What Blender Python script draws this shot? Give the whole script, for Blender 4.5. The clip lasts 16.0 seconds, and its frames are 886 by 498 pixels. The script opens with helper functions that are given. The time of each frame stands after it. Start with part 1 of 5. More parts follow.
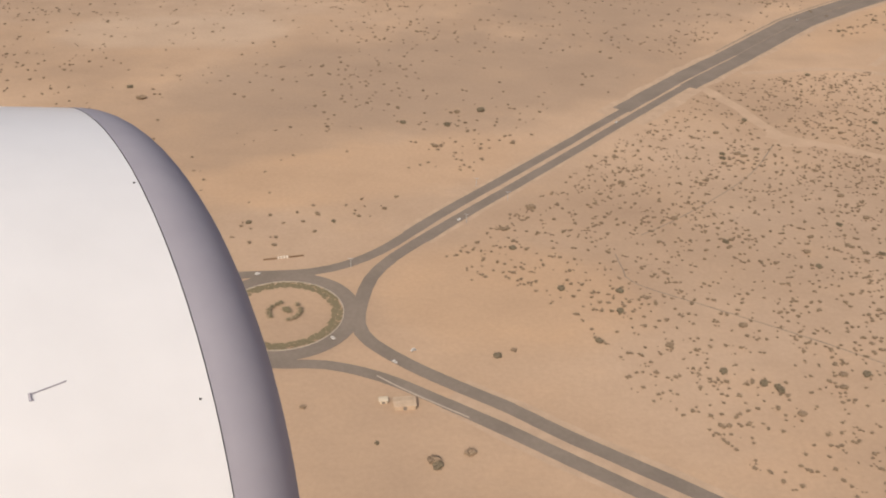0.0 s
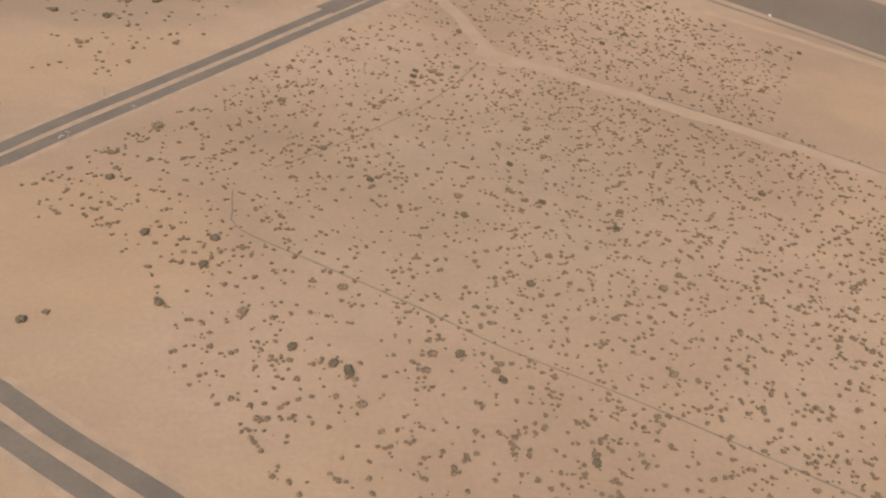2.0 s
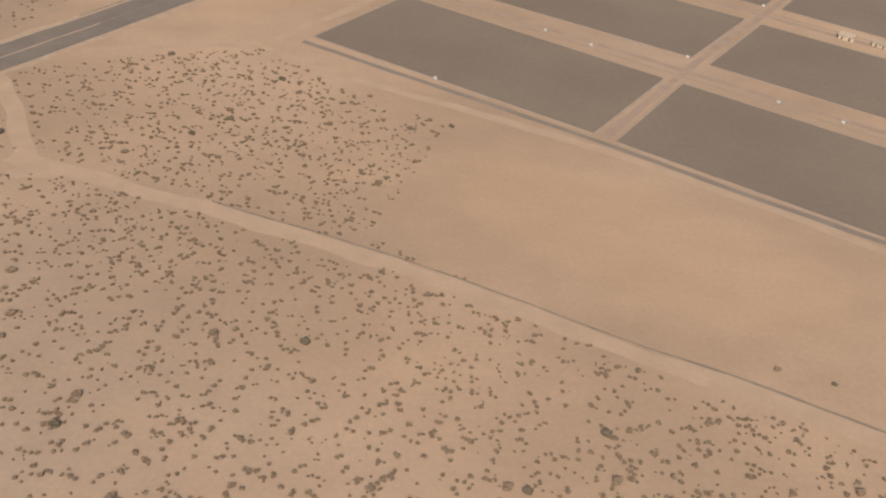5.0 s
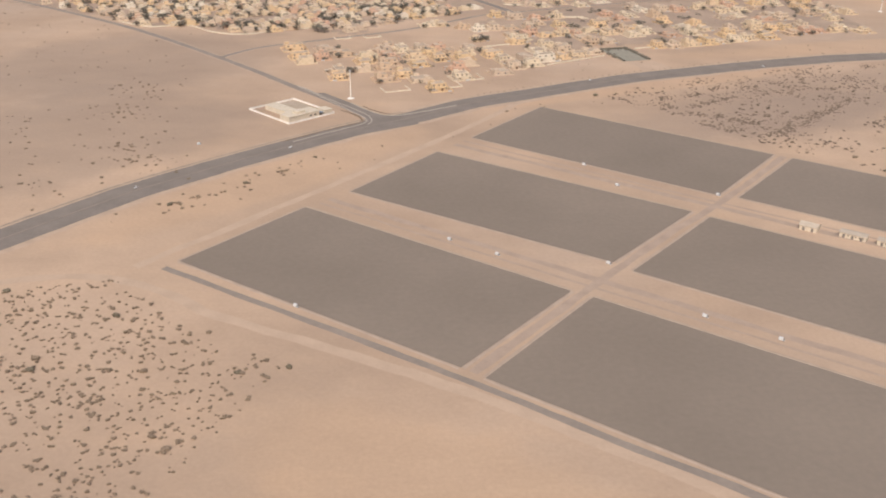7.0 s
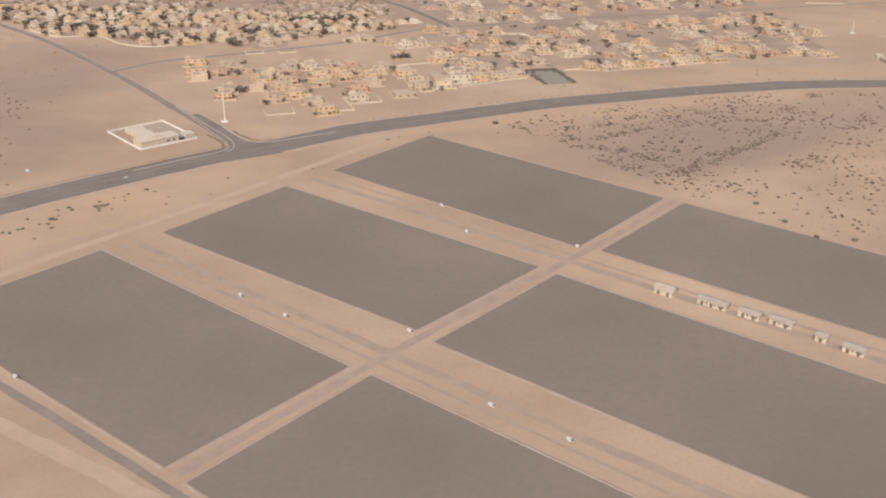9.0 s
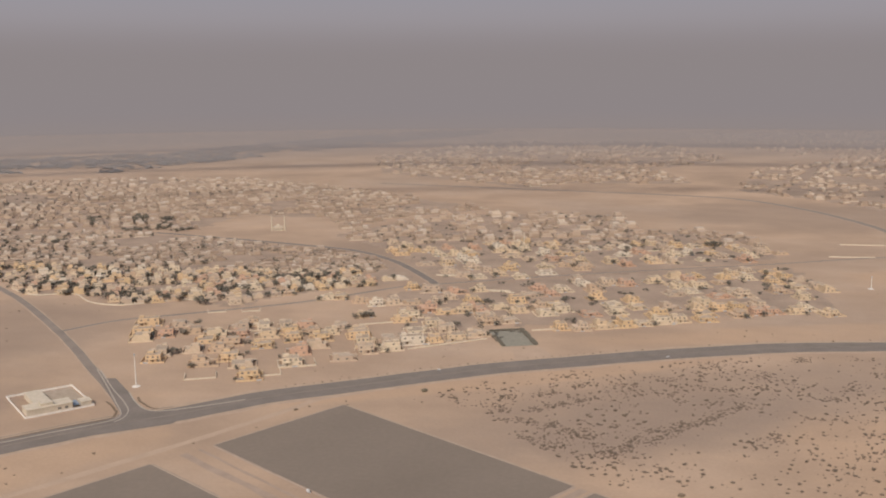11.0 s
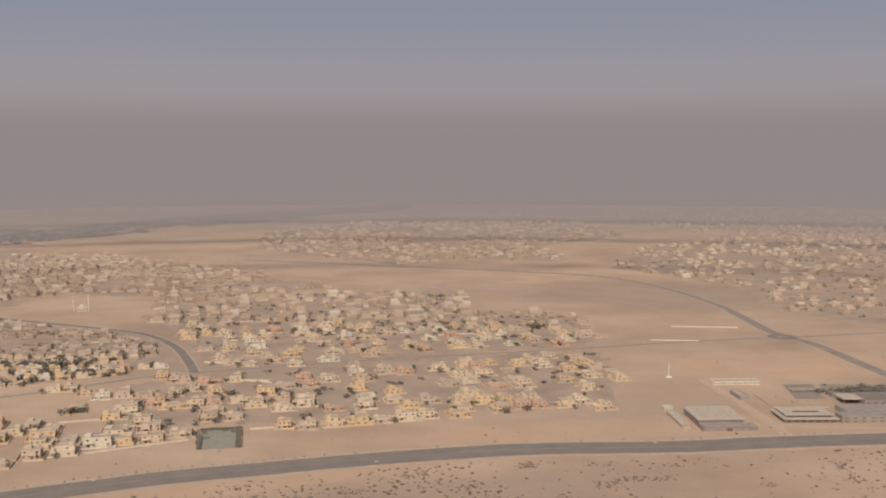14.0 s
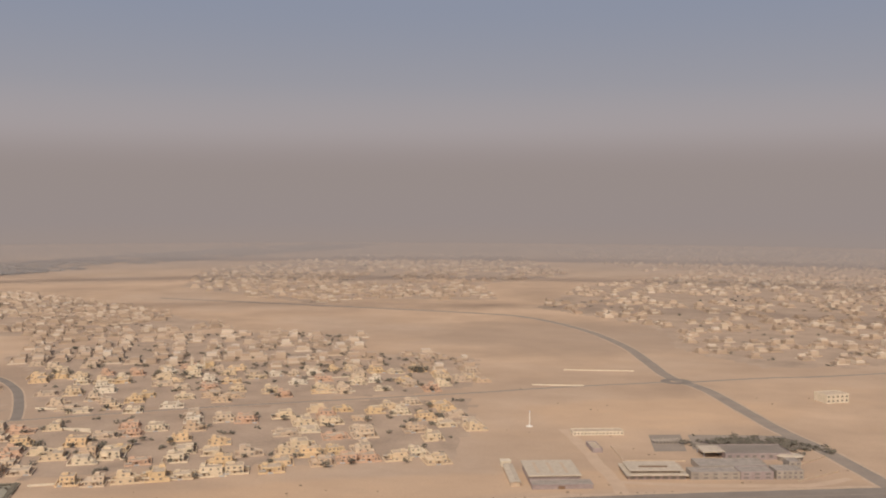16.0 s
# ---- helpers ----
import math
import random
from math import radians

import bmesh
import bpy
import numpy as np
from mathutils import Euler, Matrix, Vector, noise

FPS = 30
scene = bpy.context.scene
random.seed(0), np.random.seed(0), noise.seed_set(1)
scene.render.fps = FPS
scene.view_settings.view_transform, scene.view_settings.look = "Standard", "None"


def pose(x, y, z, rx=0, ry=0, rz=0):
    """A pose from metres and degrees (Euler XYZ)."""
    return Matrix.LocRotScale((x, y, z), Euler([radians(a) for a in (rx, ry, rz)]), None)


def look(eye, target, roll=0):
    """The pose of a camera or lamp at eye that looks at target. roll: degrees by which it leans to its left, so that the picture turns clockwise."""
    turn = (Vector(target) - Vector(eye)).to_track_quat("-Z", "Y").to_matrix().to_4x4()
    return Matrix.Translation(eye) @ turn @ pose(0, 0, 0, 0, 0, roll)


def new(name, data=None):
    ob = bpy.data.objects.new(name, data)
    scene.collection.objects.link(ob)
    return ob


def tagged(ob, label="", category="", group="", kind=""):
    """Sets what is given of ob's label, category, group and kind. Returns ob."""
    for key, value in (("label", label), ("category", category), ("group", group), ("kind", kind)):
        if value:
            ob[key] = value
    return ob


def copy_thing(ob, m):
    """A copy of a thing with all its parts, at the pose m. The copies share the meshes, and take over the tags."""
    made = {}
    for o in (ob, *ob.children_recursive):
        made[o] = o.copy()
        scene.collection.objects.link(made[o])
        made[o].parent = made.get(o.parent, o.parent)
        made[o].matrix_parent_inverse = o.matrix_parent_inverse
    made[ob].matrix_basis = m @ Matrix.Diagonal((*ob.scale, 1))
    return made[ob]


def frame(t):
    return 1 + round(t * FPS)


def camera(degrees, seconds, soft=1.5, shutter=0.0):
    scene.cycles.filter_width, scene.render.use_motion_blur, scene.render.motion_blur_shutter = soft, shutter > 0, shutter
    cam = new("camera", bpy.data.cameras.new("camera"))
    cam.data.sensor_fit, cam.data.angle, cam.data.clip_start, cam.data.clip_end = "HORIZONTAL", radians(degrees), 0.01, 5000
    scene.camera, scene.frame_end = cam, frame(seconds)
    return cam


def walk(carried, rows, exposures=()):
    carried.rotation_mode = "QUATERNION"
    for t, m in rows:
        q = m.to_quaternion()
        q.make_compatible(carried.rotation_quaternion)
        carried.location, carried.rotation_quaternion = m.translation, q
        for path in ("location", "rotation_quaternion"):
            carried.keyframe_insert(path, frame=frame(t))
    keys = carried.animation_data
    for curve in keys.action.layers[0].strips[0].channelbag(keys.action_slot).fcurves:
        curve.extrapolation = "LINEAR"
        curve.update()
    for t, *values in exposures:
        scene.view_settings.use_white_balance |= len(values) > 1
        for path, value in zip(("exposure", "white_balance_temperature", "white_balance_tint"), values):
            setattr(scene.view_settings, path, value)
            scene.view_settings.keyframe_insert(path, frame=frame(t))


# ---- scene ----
cam = camera(48.95, 16.0, soft=2.0)
PATH = [
    (0.0, -237.32, -155.79, 127.05, 60.21, -0.94, 4.87),
    (0.5, -221.44, -145.13, 126.04, 60.20, -1.19, 6.50),
    (1.0, -205.57, -134.53, 125.09, 60.70, -1.12, 6.97),
    (1.3, -196.05, -128.19, 124.55, 63.38, -1.31, 3.03),
    (1.5, -189.71, -123.97, 124.19, 60.33, -1.91, 2.52),
    (2.0, -173.86, -113.46, 123.33, 53.39, -6.60, 0.70),
    (2.5, -158.01, -103.00, 122.52, 53.92, -6.07, 0.23),
    (3.0, -142.18, -92.57, 121.74, 54.03, -5.94, -1.27),
    (3.5, -126.35, -82.18, 120.99, 54.29, -3.15, -0.67),
    (4.0, -110.53, -71.82, 120.27, 53.63, -3.74, -0.92),
    (4.5, -94.72, -61.50, 119.58, 54.33, -2.41, -4.11),
    (5.0, -78.91, -51.20, 118.90, 55.62, -5.25, -4.66),
    (5.2, -72.59, -47.08, 118.64, 56.44, -5.24, -4.38),
    (7.3, -6.31, -4.08, 115.97, 65.80, -0.44, -0.43),
    (7.5, 0.00, 0.00, 115.72, 65.63, -0.79, -0.42),
    (8.0, 15.76, 10.20, 115.10, 65.30, -1.73, -0.73),
    (8.2, 22.07, 14.28, 114.84, 65.20, -1.65, -0.84),
    (10.3, 88.19, 57.11, 112.08, 76.36, 0.14, 7.64),
    (10.5, 94.48, 61.20, 111.80, 79.10, 0.36, 7.37),
    (11.0, 110.20, 71.41, 111.08, 80.23, 0.34, 7.53),
    (11.5, 125.93, 81.64, 110.33, 79.12, -0.69, 7.47),
    (12.0, 141.64, 91.89, 109.54, 81.13, -1.17, 6.67),
    (12.5, 157.35, 102.16, 108.72, 83.54, -1.56, 5.83),
    (13.0, 173.05, 112.45, 107.86, 82.98, -1.41, 6.16),
    (13.5, 188.75, 122.76, 106.96, 83.10, -0.27, 6.42),
    (14.0, 204.45, 133.11, 106.01, 84.70, 0.09, 5.38),
    (14.5, 220.14, 143.49, 105.00, 86.42, 0.19, 4.74),
    (15.0, 235.83, 153.90, 103.94, 87.13, 0.12, 5.15),
    (15.5, 251.51, 164.35, 102.82, 87.63, 0.58, 5.27),
    (16.0, 267.19, 174.85, 101.63, 87.03, -0.15, 4.80),
]
walk(cam, [(t, pose(*row)) for t, *row in PATH], exposures=[(0, -0.02, 6650, 10), (1.5, -0.06, 6650, 10), (2.2, -0.2, 6480, 10), (5.2, -0.18, 6480, 10), (7.3, 0.14, 5900, 10), (8.4, 0.12, 5900, 10), (10.4, -0.25, 5980, 10), (12, -0.24, 6120, 10), (14, -0.21, 6220, 10), (16, -0.1, 6450, 10)])

# ---- world and sun ----
SUN_DIR = Vector((-0.18, -0.73, 0.66)).normalized()
world = bpy.data.worlds.new("dusty_sky")
scene.world = world
world.use_nodes = True
wn, wl = world.node_tree.nodes, world.node_tree.links
wn.clear()
w_out, w_bg = wn.new("ShaderNodeOutputWorld"), wn.new("ShaderNodeBackground")
w_sky = wn.new("ShaderNodeTexSky")
w_sky.sky_type, w_sky.sun_disc = "NISHITA", False
w_sky.sun_elevation, w_sky.sun_rotation = math.asin(SUN_DIR.z), math.atan2(SUN_DIR.x, SUN_DIR.y)
w_sky.dust_density, w_sky.altitude = 6.0, 100.0
w_scale = wn.new("ShaderNodeVectorMath")
w_scale.operation = "SCALE"
w_scale.inputs["Scale"].default_value = 0.135
w_co, w_sep = wn.new("ShaderNodeTexCoord"), wn.new("ShaderNodeSeparateXYZ")
w_ramp = wn.new("ShaderNodeValToRGB")
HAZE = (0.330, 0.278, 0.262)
DUST = [(0.0, HAZE), (0.018, (0.333, 0.283, 0.270)), (0.045, (0.368, 0.317, 0.310)), (0.075, (0.408, 0.362, 0.364)),
        (0.115, (0.344, 0.337, 0.368)), (0.19, (0.265, 0.298, 0.386))]
for k, (at, colour) in enumerate(DUST):
    e = w_ramp.color_ramp.elements[k] if k < 2 else w_ramp.color_ramp.elements.new(at)
    e.position, e.color = at, (*colour, 1)
w_ramp.color_ramp.interpolation = "B_SPLINE"
w_fac = wn.new("ShaderNodeMapRange")
w_fac.inputs["From Min"].default_value, w_fac.inputs["From Max"].default_value = 0.2, 0.55
w_mix = wn.new("ShaderNodeMix")
w_mix.data_type = "RGBA"
wl.new(w_co.outputs["Generated"], w_sep.inputs[0])
wl.new(w_sep.outputs["Z"], w_ramp.inputs["Fac"])
wl.new(w_sep.outputs["Z"], w_fac.inputs["Value"])
wl.new(w_sky.outputs[0], w_scale.inputs[0])
wl.new(w_fac.outputs[0], w_mix.inputs["Factor"])
wl.new(w_ramp.outputs["Color"], w_mix.inputs["A"])
wl.new(w_scale.outputs[0], w_mix.inputs["B"])
wl.new(w_mix.outputs["Result"], w_bg.inputs["Color"])
wl.new(w_bg.outputs[0], w_out.inputs[0])
w_bg.inputs["Strength"].default_value = 1.0

sun = new("sun", bpy.data.lights.new("sun", "SUN"))
sun.data.energy, sun.data.angle, sun.data.color = 2.65, radians(2.0), (1.0, 0.90, 0.77)
sun.matrix_world = look((0, 0, 300), Vector((0, 0, 300)) - SUN_DIR)


# ---- materials ----
def material(name, colours, scale=1.0, detail=6.0, rough=0.9, bump=0.0, fine=8.0, metal=0.0, tint=0.0, spec=0.2, stretch=(1, 1, 1), painted=False):
    """A surface with noise at two scales: colours from dark to light; tint: how far each object's brightness strays; painted: times the object's own colour."""
    m = bpy.data.materials.new(name)
    m.use_nodes = True
    n, l = m.node_tree.nodes, m.node_tree.links
    b = n["Principled BSDF"]
    b.inputs["Roughness"].default_value, b.inputs["Metallic"].default_value = rough, metal
    b.inputs["Specular IOR Level"].default_value = spec
    co, mp = n.new("ShaderNodeTexCoord"), n.new("ShaderNodeMapping")
    mp.inputs["Scale"].default_value = stretch
    l.new(co.outputs["Object"], mp.inputs["Vector"])
    big, small, mix = n.new("ShaderNodeTexNoise"), n.new("ShaderNodeTexNoise"), n.new("ShaderNodeMath")
    big.inputs["Scale"].default_value, big.inputs["Detail"].default_value = scale, detail
    small.inputs["Scale"].default_value, small.inputs["Detail"].default_value = scale * fine, 4
    mix.operation = "MULTIPLY_ADD"
    mix.inputs[1].default_value = 0.45
    l.new(mp.outputs[0], big.inputs["Vector"])
    l.new(mp.outputs[0], small.inputs["Vector"])
    l.new(small.outputs["Fac"], mix.inputs[0])
    half = n.new("ShaderNodeMath")
    half.operation = "MULTIPLY_ADD"
    half.inputs[1].default_value, half.inputs[2].default_value = 1.0, -0.22
    l.new(big.outputs["Fac"], half.inputs[0])
    l.new(half.outputs[0], mix.inputs[2])
    ramp = n.new("ShaderNodeValToRGB")
    for k, c in enumerate(colours):
        at = 0.28 + 0.44 * k / max(1, len(colours) - 1)
        e = ramp.color_ramp.elements[k] if k < 2 else ramp.color_ramp.elements.new(at)
        e.position, e.color = at, (*c, 1)
    if len(colours) == 1:
        ramp.color_ramp.elements[1].color = (*colours[0], 1)
    l.new(mix.outputs[0], ramp.inputs["Fac"])
    last = ramp.outputs["Color"]
    if painted or tint:
        info = n.new("ShaderNodeObjectInfo")
    if painted:
        mul = n.new("ShaderNodeMix")
        mul.data_type, mul.blend_type = "RGBA", "MULTIPLY"
        mul.inputs["Factor"].default_value = 1.0
        l.new(last, mul.inputs["A"])
        l.new(info.outputs["Color"], mul.inputs["B"])
        last = mul.outputs["Result"]
    if tint:
        hsv, rng = n.new("ShaderNodeHueSaturation"), n.new("ShaderNodeMapRange")
        rng.inputs["To Min"].default_value, rng.inputs["To Max"].default_value = 1 - tint, 1 + tint
        l.new(info.outputs["Random"], rng.inputs["Value"])
        l.new(rng.outputs[0], hsv.inputs["Value"])
        l.new(last, hsv.inputs["Color"])
        last = hsv.outputs["Color"]
    l.new(last, b.inputs["Base Color"])
    if bump:
        bp = n.new("ShaderNodeBump")
        bp.inputs["Strength"].default_value, bp.inputs["Distance"].default_value = bump, 0.3
        l.new(mix.outputs[0], bp.inputs["Height"])
        l.new(bp.outputs[0], b.inputs["Normal"])
    return m


def foliage(name, dark, light):
    """Leaves whose colour strays from clump to clump."""
    m = bpy.data.materials.new(name)
    m.use_nodes = True
    n, l = m.node_tree.nodes, m.node_tree.links
    b = n["Principled BSDF"]
    b.inputs["Roughness"].default_value, b.inputs["Specular IOR Level"].default_value = 0.8, 0.15
    geo, ramp = n.new("ShaderNodeNewGeometry"), n.new("ShaderNodeValToRGB")
    ramp.color_ramp.elements[0].color, ramp.color_ramp.elements[1].color = (*dark, 1), (*light, 1)
    l.new(geo.outputs["Random Per Island"], ramp.inputs["Fac"])
    l.new(ramp.outputs["Color"], b.inputs["Base Color"])
    return m


def sand_material():
    """Desert sand: pale and orange drifts, grey gravel flats, fine grain."""
    m = bpy.data.materials.new("desert_sand")
    m.use_nodes = True
    n, l = m.node_tree.nodes, m.node_tree.links
    b = n["Principled BSDF"]
    b.inputs["Roughness"].default_value, b.inputs["Specular IOR Level"].default_value = 0.95, 0.1
    co = n.new("ShaderNodeTexCoord")

    def tex(scale, detail, stretch=(1, 1, 1), turn=0.0, rough=0.55):
        mp, t = n.new("ShaderNodeMapping"), n.new("ShaderNodeTexNoise")
        mp.inputs["Scale"].default_value, mp.inputs["Rotation"].default_value = stretch, (0, 0, turn)
        t.inputs["Scale"].default_value, t.inputs["Detail"].default_value, t.inputs["Roughness"].default_value = scale, detail, rough
        l.new(co.outputs["Object"], mp.inputs["Vector"])
        l.new(mp.outputs[0], t.inputs["Vector"])
        return t.outputs["Fac"]

    def ramp(fac, stops):
        r = n.new("ShaderNodeValToRGB")
        for k, (at, c) in enumerate(stops):
            e = r.color_ramp.elements[k] if k < 2 else r.color_ramp.elements.new(at)
            e.position, e.color = at, (*c, 1)
        l.new(fac, r.inputs["Fac"])
        return r.outputs["Color"]

    def blend(kind, fac, a, c):
        x = n.new("ShaderNodeMix")
        x.data_type, x.blend_type = "RGBA", kind
        if isinstance(fac, float):
            x.inputs["Factor"].default_value = fac
        else:
            l.new(fac, x.inputs["Factor"])
        l.new(a, x.inputs["A"])
        l.new(c, x.inputs["B"])
        return x.outputs["Result"]

    base = ramp(tex(0.012, 8), [(0.30, (0.345, 0.245, 0.170)), (0.5, (0.430, 0.304, 0.206)), (0.68, (0.510, 0.362, 0.245))])
    drift = ramp(tex(0.035, 7, (1, 1.7, 1), 0.5, 0.62), [(0.30, (0.945, 0.94, 0.94)), (0.5, (1, 1, 1)), (0.7, (1.06, 1.045, 1.02))])
    grain = ramp(tex(0.9, 6, rough=0.7), [(0.30, (0.93, 0.925, 0.92)), (0.7, (1.05, 1.05, 1.05))])
    gravel = ramp(tex(0.006, 5), [(0.50, (0, 0, 0)), (0.72, (0.5, 0.5, 0.5))])
    stone = ramp(tex(0.12, 7), [(0.3, (0.27, 0.215, 0.172)), (0.7, (0.36, 0.285, 0.226))])
    col = blend("MIX", gravel, base, stone)

    def zone(cx, cy, rx, ry, turn):
        """A soft-edged stretch of the plain with a ragged outline: 1 inside, 0 outside."""
        mp, dist, rag, add, out = (n.new("ShaderNode" + q) for q in ("Mapping", "VectorMath", "TexNoise", "Math", "MapRange"))
        mp.vector_type = "TEXTURE"
        mp.inputs["Location"].default_value, mp.inputs["Rotation"].default_value = (cx, cy, 0), (0, 0, radians(turn))
        mp.inputs["Scale"].default_value = (rx, ry, 1)
        dist.operation, add.operation = "LENGTH", "MULTIPLY_ADD"
        rag.inputs["Scale"].default_value, rag.inputs["Detail"].default_value, rag.inputs["Roughness"].default_value = 0.022, 7, 0.6
        add.inputs[1].default_value = 1.1
        out.interpolation_type = "SMOOTHSTEP"
        out.inputs["From Min"].default_value, out.inputs["From Max"].default_value = 1.75, 1.25
        l.new(co.outputs["Object"], mp.inputs["Vector"])
        l.new(mp.outputs[0], dist.inputs[0])
        l.new(co.outputs["Object"], rag.inputs["Vector"])
        l.new(rag.outputs["Fac"], add.inputs[0])
        l.new(dist.outputs["Value"], add.inputs[2])
        l.new(add.outputs[0], out.inputs["Value"])
        return out.outputs[0]

    def tone(colour):
        c = n.new("ShaderNodeRGB")
        c.outputs[0].default_value = (*colour, 1)
        return c.outputs[0]

    # grey gravel flats, orange blown sand and one pale pan
    GREY, ORANGE, PALE = (0.300, 0.222, 0.164), (0.480, 0.325, 0.205), (0.47, 0.362, 0.268)
    for cx, cy, rx, ry, turn, colour in ((-270, 195, 105, 48, 20, GREY), (-180, 330, 110, 60, 40, GREY), (155, 400, 110, 40, 27, GREY), (140, 385, 60, 22, 30, GREY), (-160, 470, 80, 60, 45, GREY), (60, 690, 120, 130, 20, GREY),
                                         (300, 900, 110, 90, 0, GREY), (-285, 110, 60, 20, 25, ORANGE), (-70, 300, 75, 15, 46, ORANGE), (90, 426, 90, 9, 25, ORANGE),
                                         (-235, 45, 34, 26, 0, ORANGE), (230, 510, 120, 15, 14, ORANGE), (330, 640, 70, 32, 10, ORANGE), (-10, 130, 52, 24, -35, ORANGE), (-382, 240, 48, 26, 15, PALE), (250, 360, 80, 60, 20, ORANGE)):
        col = blend("MIX", zone(cx, cy, rx, ry, turn), col, blend("MIX", 0.55, col, tone(colour)))
    col = blend("MULTIPLY", 1.0, col, drift)
    col = blend("MULTIPLY", 1.0, col, grain)
    l.new(col, b.inputs["Base Color"])
    bp = n.new("ShaderNodeBump")
    bp.inputs["Strength"].default_value, bp.inputs["Distance"].default_value = 0.22, 0.5
    l.new(tex(0.35, 8, rough=0.65), bp.inputs["Height"])
    l.new(bp.outputs[0], b.inputs["Normal"])
    return m


SAND = sand_material()
TRACK = material("packed_sand", [(0.415, 0.298, 0.205), (0.475, 0.342, 0.236)], 0.15, bump=0.2)
ASPHALT = material("worn_asphalt", [(0.185, 0.152, 0.123), (0.232, 0.191, 0.154)], 0.12, rough=0.85, bump=0.1, stretch=(1, 1, 1))
SHOULDER = material("sandy_shoulder", [(0.39, 0.282, 0.196), (0.475, 0.345, 0.240)], 0.3, bump=0.3)
KERB = material("concrete_kerb", [(0.36, 0.305, 0.245), (0.45, 0.385, 0.31)], 0.6)
PLOT = material("dark_ploughed_earth", [(0.200, 0.157, 0.117), (0.220, 0.173, 0.130), (0.244, 0.191, 0.143)], 0.02, rough=0.85, bump=0.12, fine=30)
BERM = material("pale_earth_bank", [(0.345, 0.258, 0.190), (0.42, 0.315, 0.230)], 0.3, bump=0.3)
DITCH = material("damp_ditch_soil", [(0.22, 0.17, 0.125), (0.31, 0.24, 0.175)], 0.3, bump=0.3)
PLASTER = material("painted_plaster", [(0.80, 0.79, 0.77), (0.97, 0.97, 0.96)], 0.9, rough=0.85, bump=0.05, painted=True)
PAINTS = [(0.64, 0.49, 0.33), (0.68, 0.555, 0.40), (0.65, 0.47, 0.28), (0.66, 0.52, 0.36), (0.70, 0.60, 0.47), (0.57, 0.42, 0.29), (0.68, 0.49, 0.30), (0.59, 0.39, 0.27), (0.61, 0.475, 0.345), (0.55, 0.425, 0.315)]
ROOF = material("dusty_flat_roof", [(0.36, 0.28, 0.20), (0.47, 0.37, 0.27)], 0.5, bump=0.1, tint=0.12)
WHITE = material("white_render", [(0.66, 0.60, 0.52), (0.78, 0.72, 0.63)], 0.5, rough=0.8, bump=0.05)
CREAM = material("cream_render", [(0.50, 0.42, 0.31), (0.62, 0.52, 0.39)], 0.5, rough=0.8, bump=0.05)
# Base colour lightened to imitate haze over the dark openings.
GLASS = material("hazed_window_glass", [(0.13, 0.112, 0.098), (0.175, 0.150, 0.128)], 2.0, rough=0.3, spec=0.4)
DOORWOOD = material("brown_door", [(0.12, 0.07, 0.04), (0.2, 0.12, 0.07)], 2.0, rough=0.6)
METAL = material("galvanised_steel", [(0.42, 0.42, 0.42), (0.55, 0.55, 0.54)], 3.0, rough=0.45, metal=0.6)
ROOFMETAL = material("sheet_metal_roof", [(0.38, 0.31, 0.235), (0.48, 0.395, 0.30)], 0.5, rough=0.75, bump=0.1)
BLUEGREY = material("blue_grey_cladding", [(0.20, 0.24, 0.28), (0.28, 0.31, 0.35)], 0.6, rough=0.6)
MAUVE = material("mauve_grey_cladding", [(0.25, 0.195, 0.18), (0.32, 0.255, 0.235)], 0.4, rough=0.7)
BARK = material("grey_bark", [(0.10, 0.075, 0.05), (0.2, 0.15, 0.1)], 4.0)
LEAF = foliage("dusty_shrub_leaves", (0.190, 0.137, 0.094), (0.260, 0.190, 0.128))
LEAF_GREEN = foliage("dark_green_leaves", (0.132, 0.106, 0.072), (0.185, 0.148, 0.100))
LEAF_MAUVE = foliage("dry_heath_twigs", (0.150, 0.110, 0.081), (0.215, 0.160, 0.118))
# Paler and greyer than the near leaves: distance haze is put into the colour.
HAZED_WOODS = foliage("hazed_wood_leaves", (0.235, 0.215, 0.20), (0.27, 0.25, 0.232))
COURT = material("grey_green_court", [(0.235, 0.212, 0.160), (0.31, 0.275, 0.208)], 0.4, bump=0.1)
TAUPE = material("taupe_render", [(0.24, 0.20, 0.165), (0.34, 0.285, 0.235)], 0.4, bump=0.05)
TOWN_TREES = foliage("town_tree_leaves", (0.125, 0.108, 0.082), (0.178, 0.152, 0.115))
HEDGE = foliage("olive_hedge_leaves", (0.175, 0.145, 0.088), (0.225, 0.186, 0.118))
TAN = material("tan_boarding", [(0.40, 0.30, 0.21), (0.50, 0.38, 0.27)], 0.8, bump=0.05)
RUT = material("rutted_earth", [(0.32, 0.235, 0.175), (0.40, 0.295, 0.215)], 0.2, bump=0.3)
TOWNSOIL = material("dusty_town_ground", [(0.280, 0.205, 0.147), (0.345, 0.252, 0.180), (0.405, 0.295, 0.208)], 0.05, bump=0.2, fine=12)
DUSTY = material("dusty_asphalt", [(0.225, 0.182, 0.145), (0.285, 0.228, 0.178)], 0.1, bump=0.1)
CARPAINT = material("car_paint", [(0.58, 0.56, 0.53), (0.66, 0.64, 0.60)], 1.0, rough=0.3, spec=0.5)
RUBBER = material("tyre_rubber", [(0.02, 0.02, 0.02), (0.035, 0.035, 0.035)], 3.0)


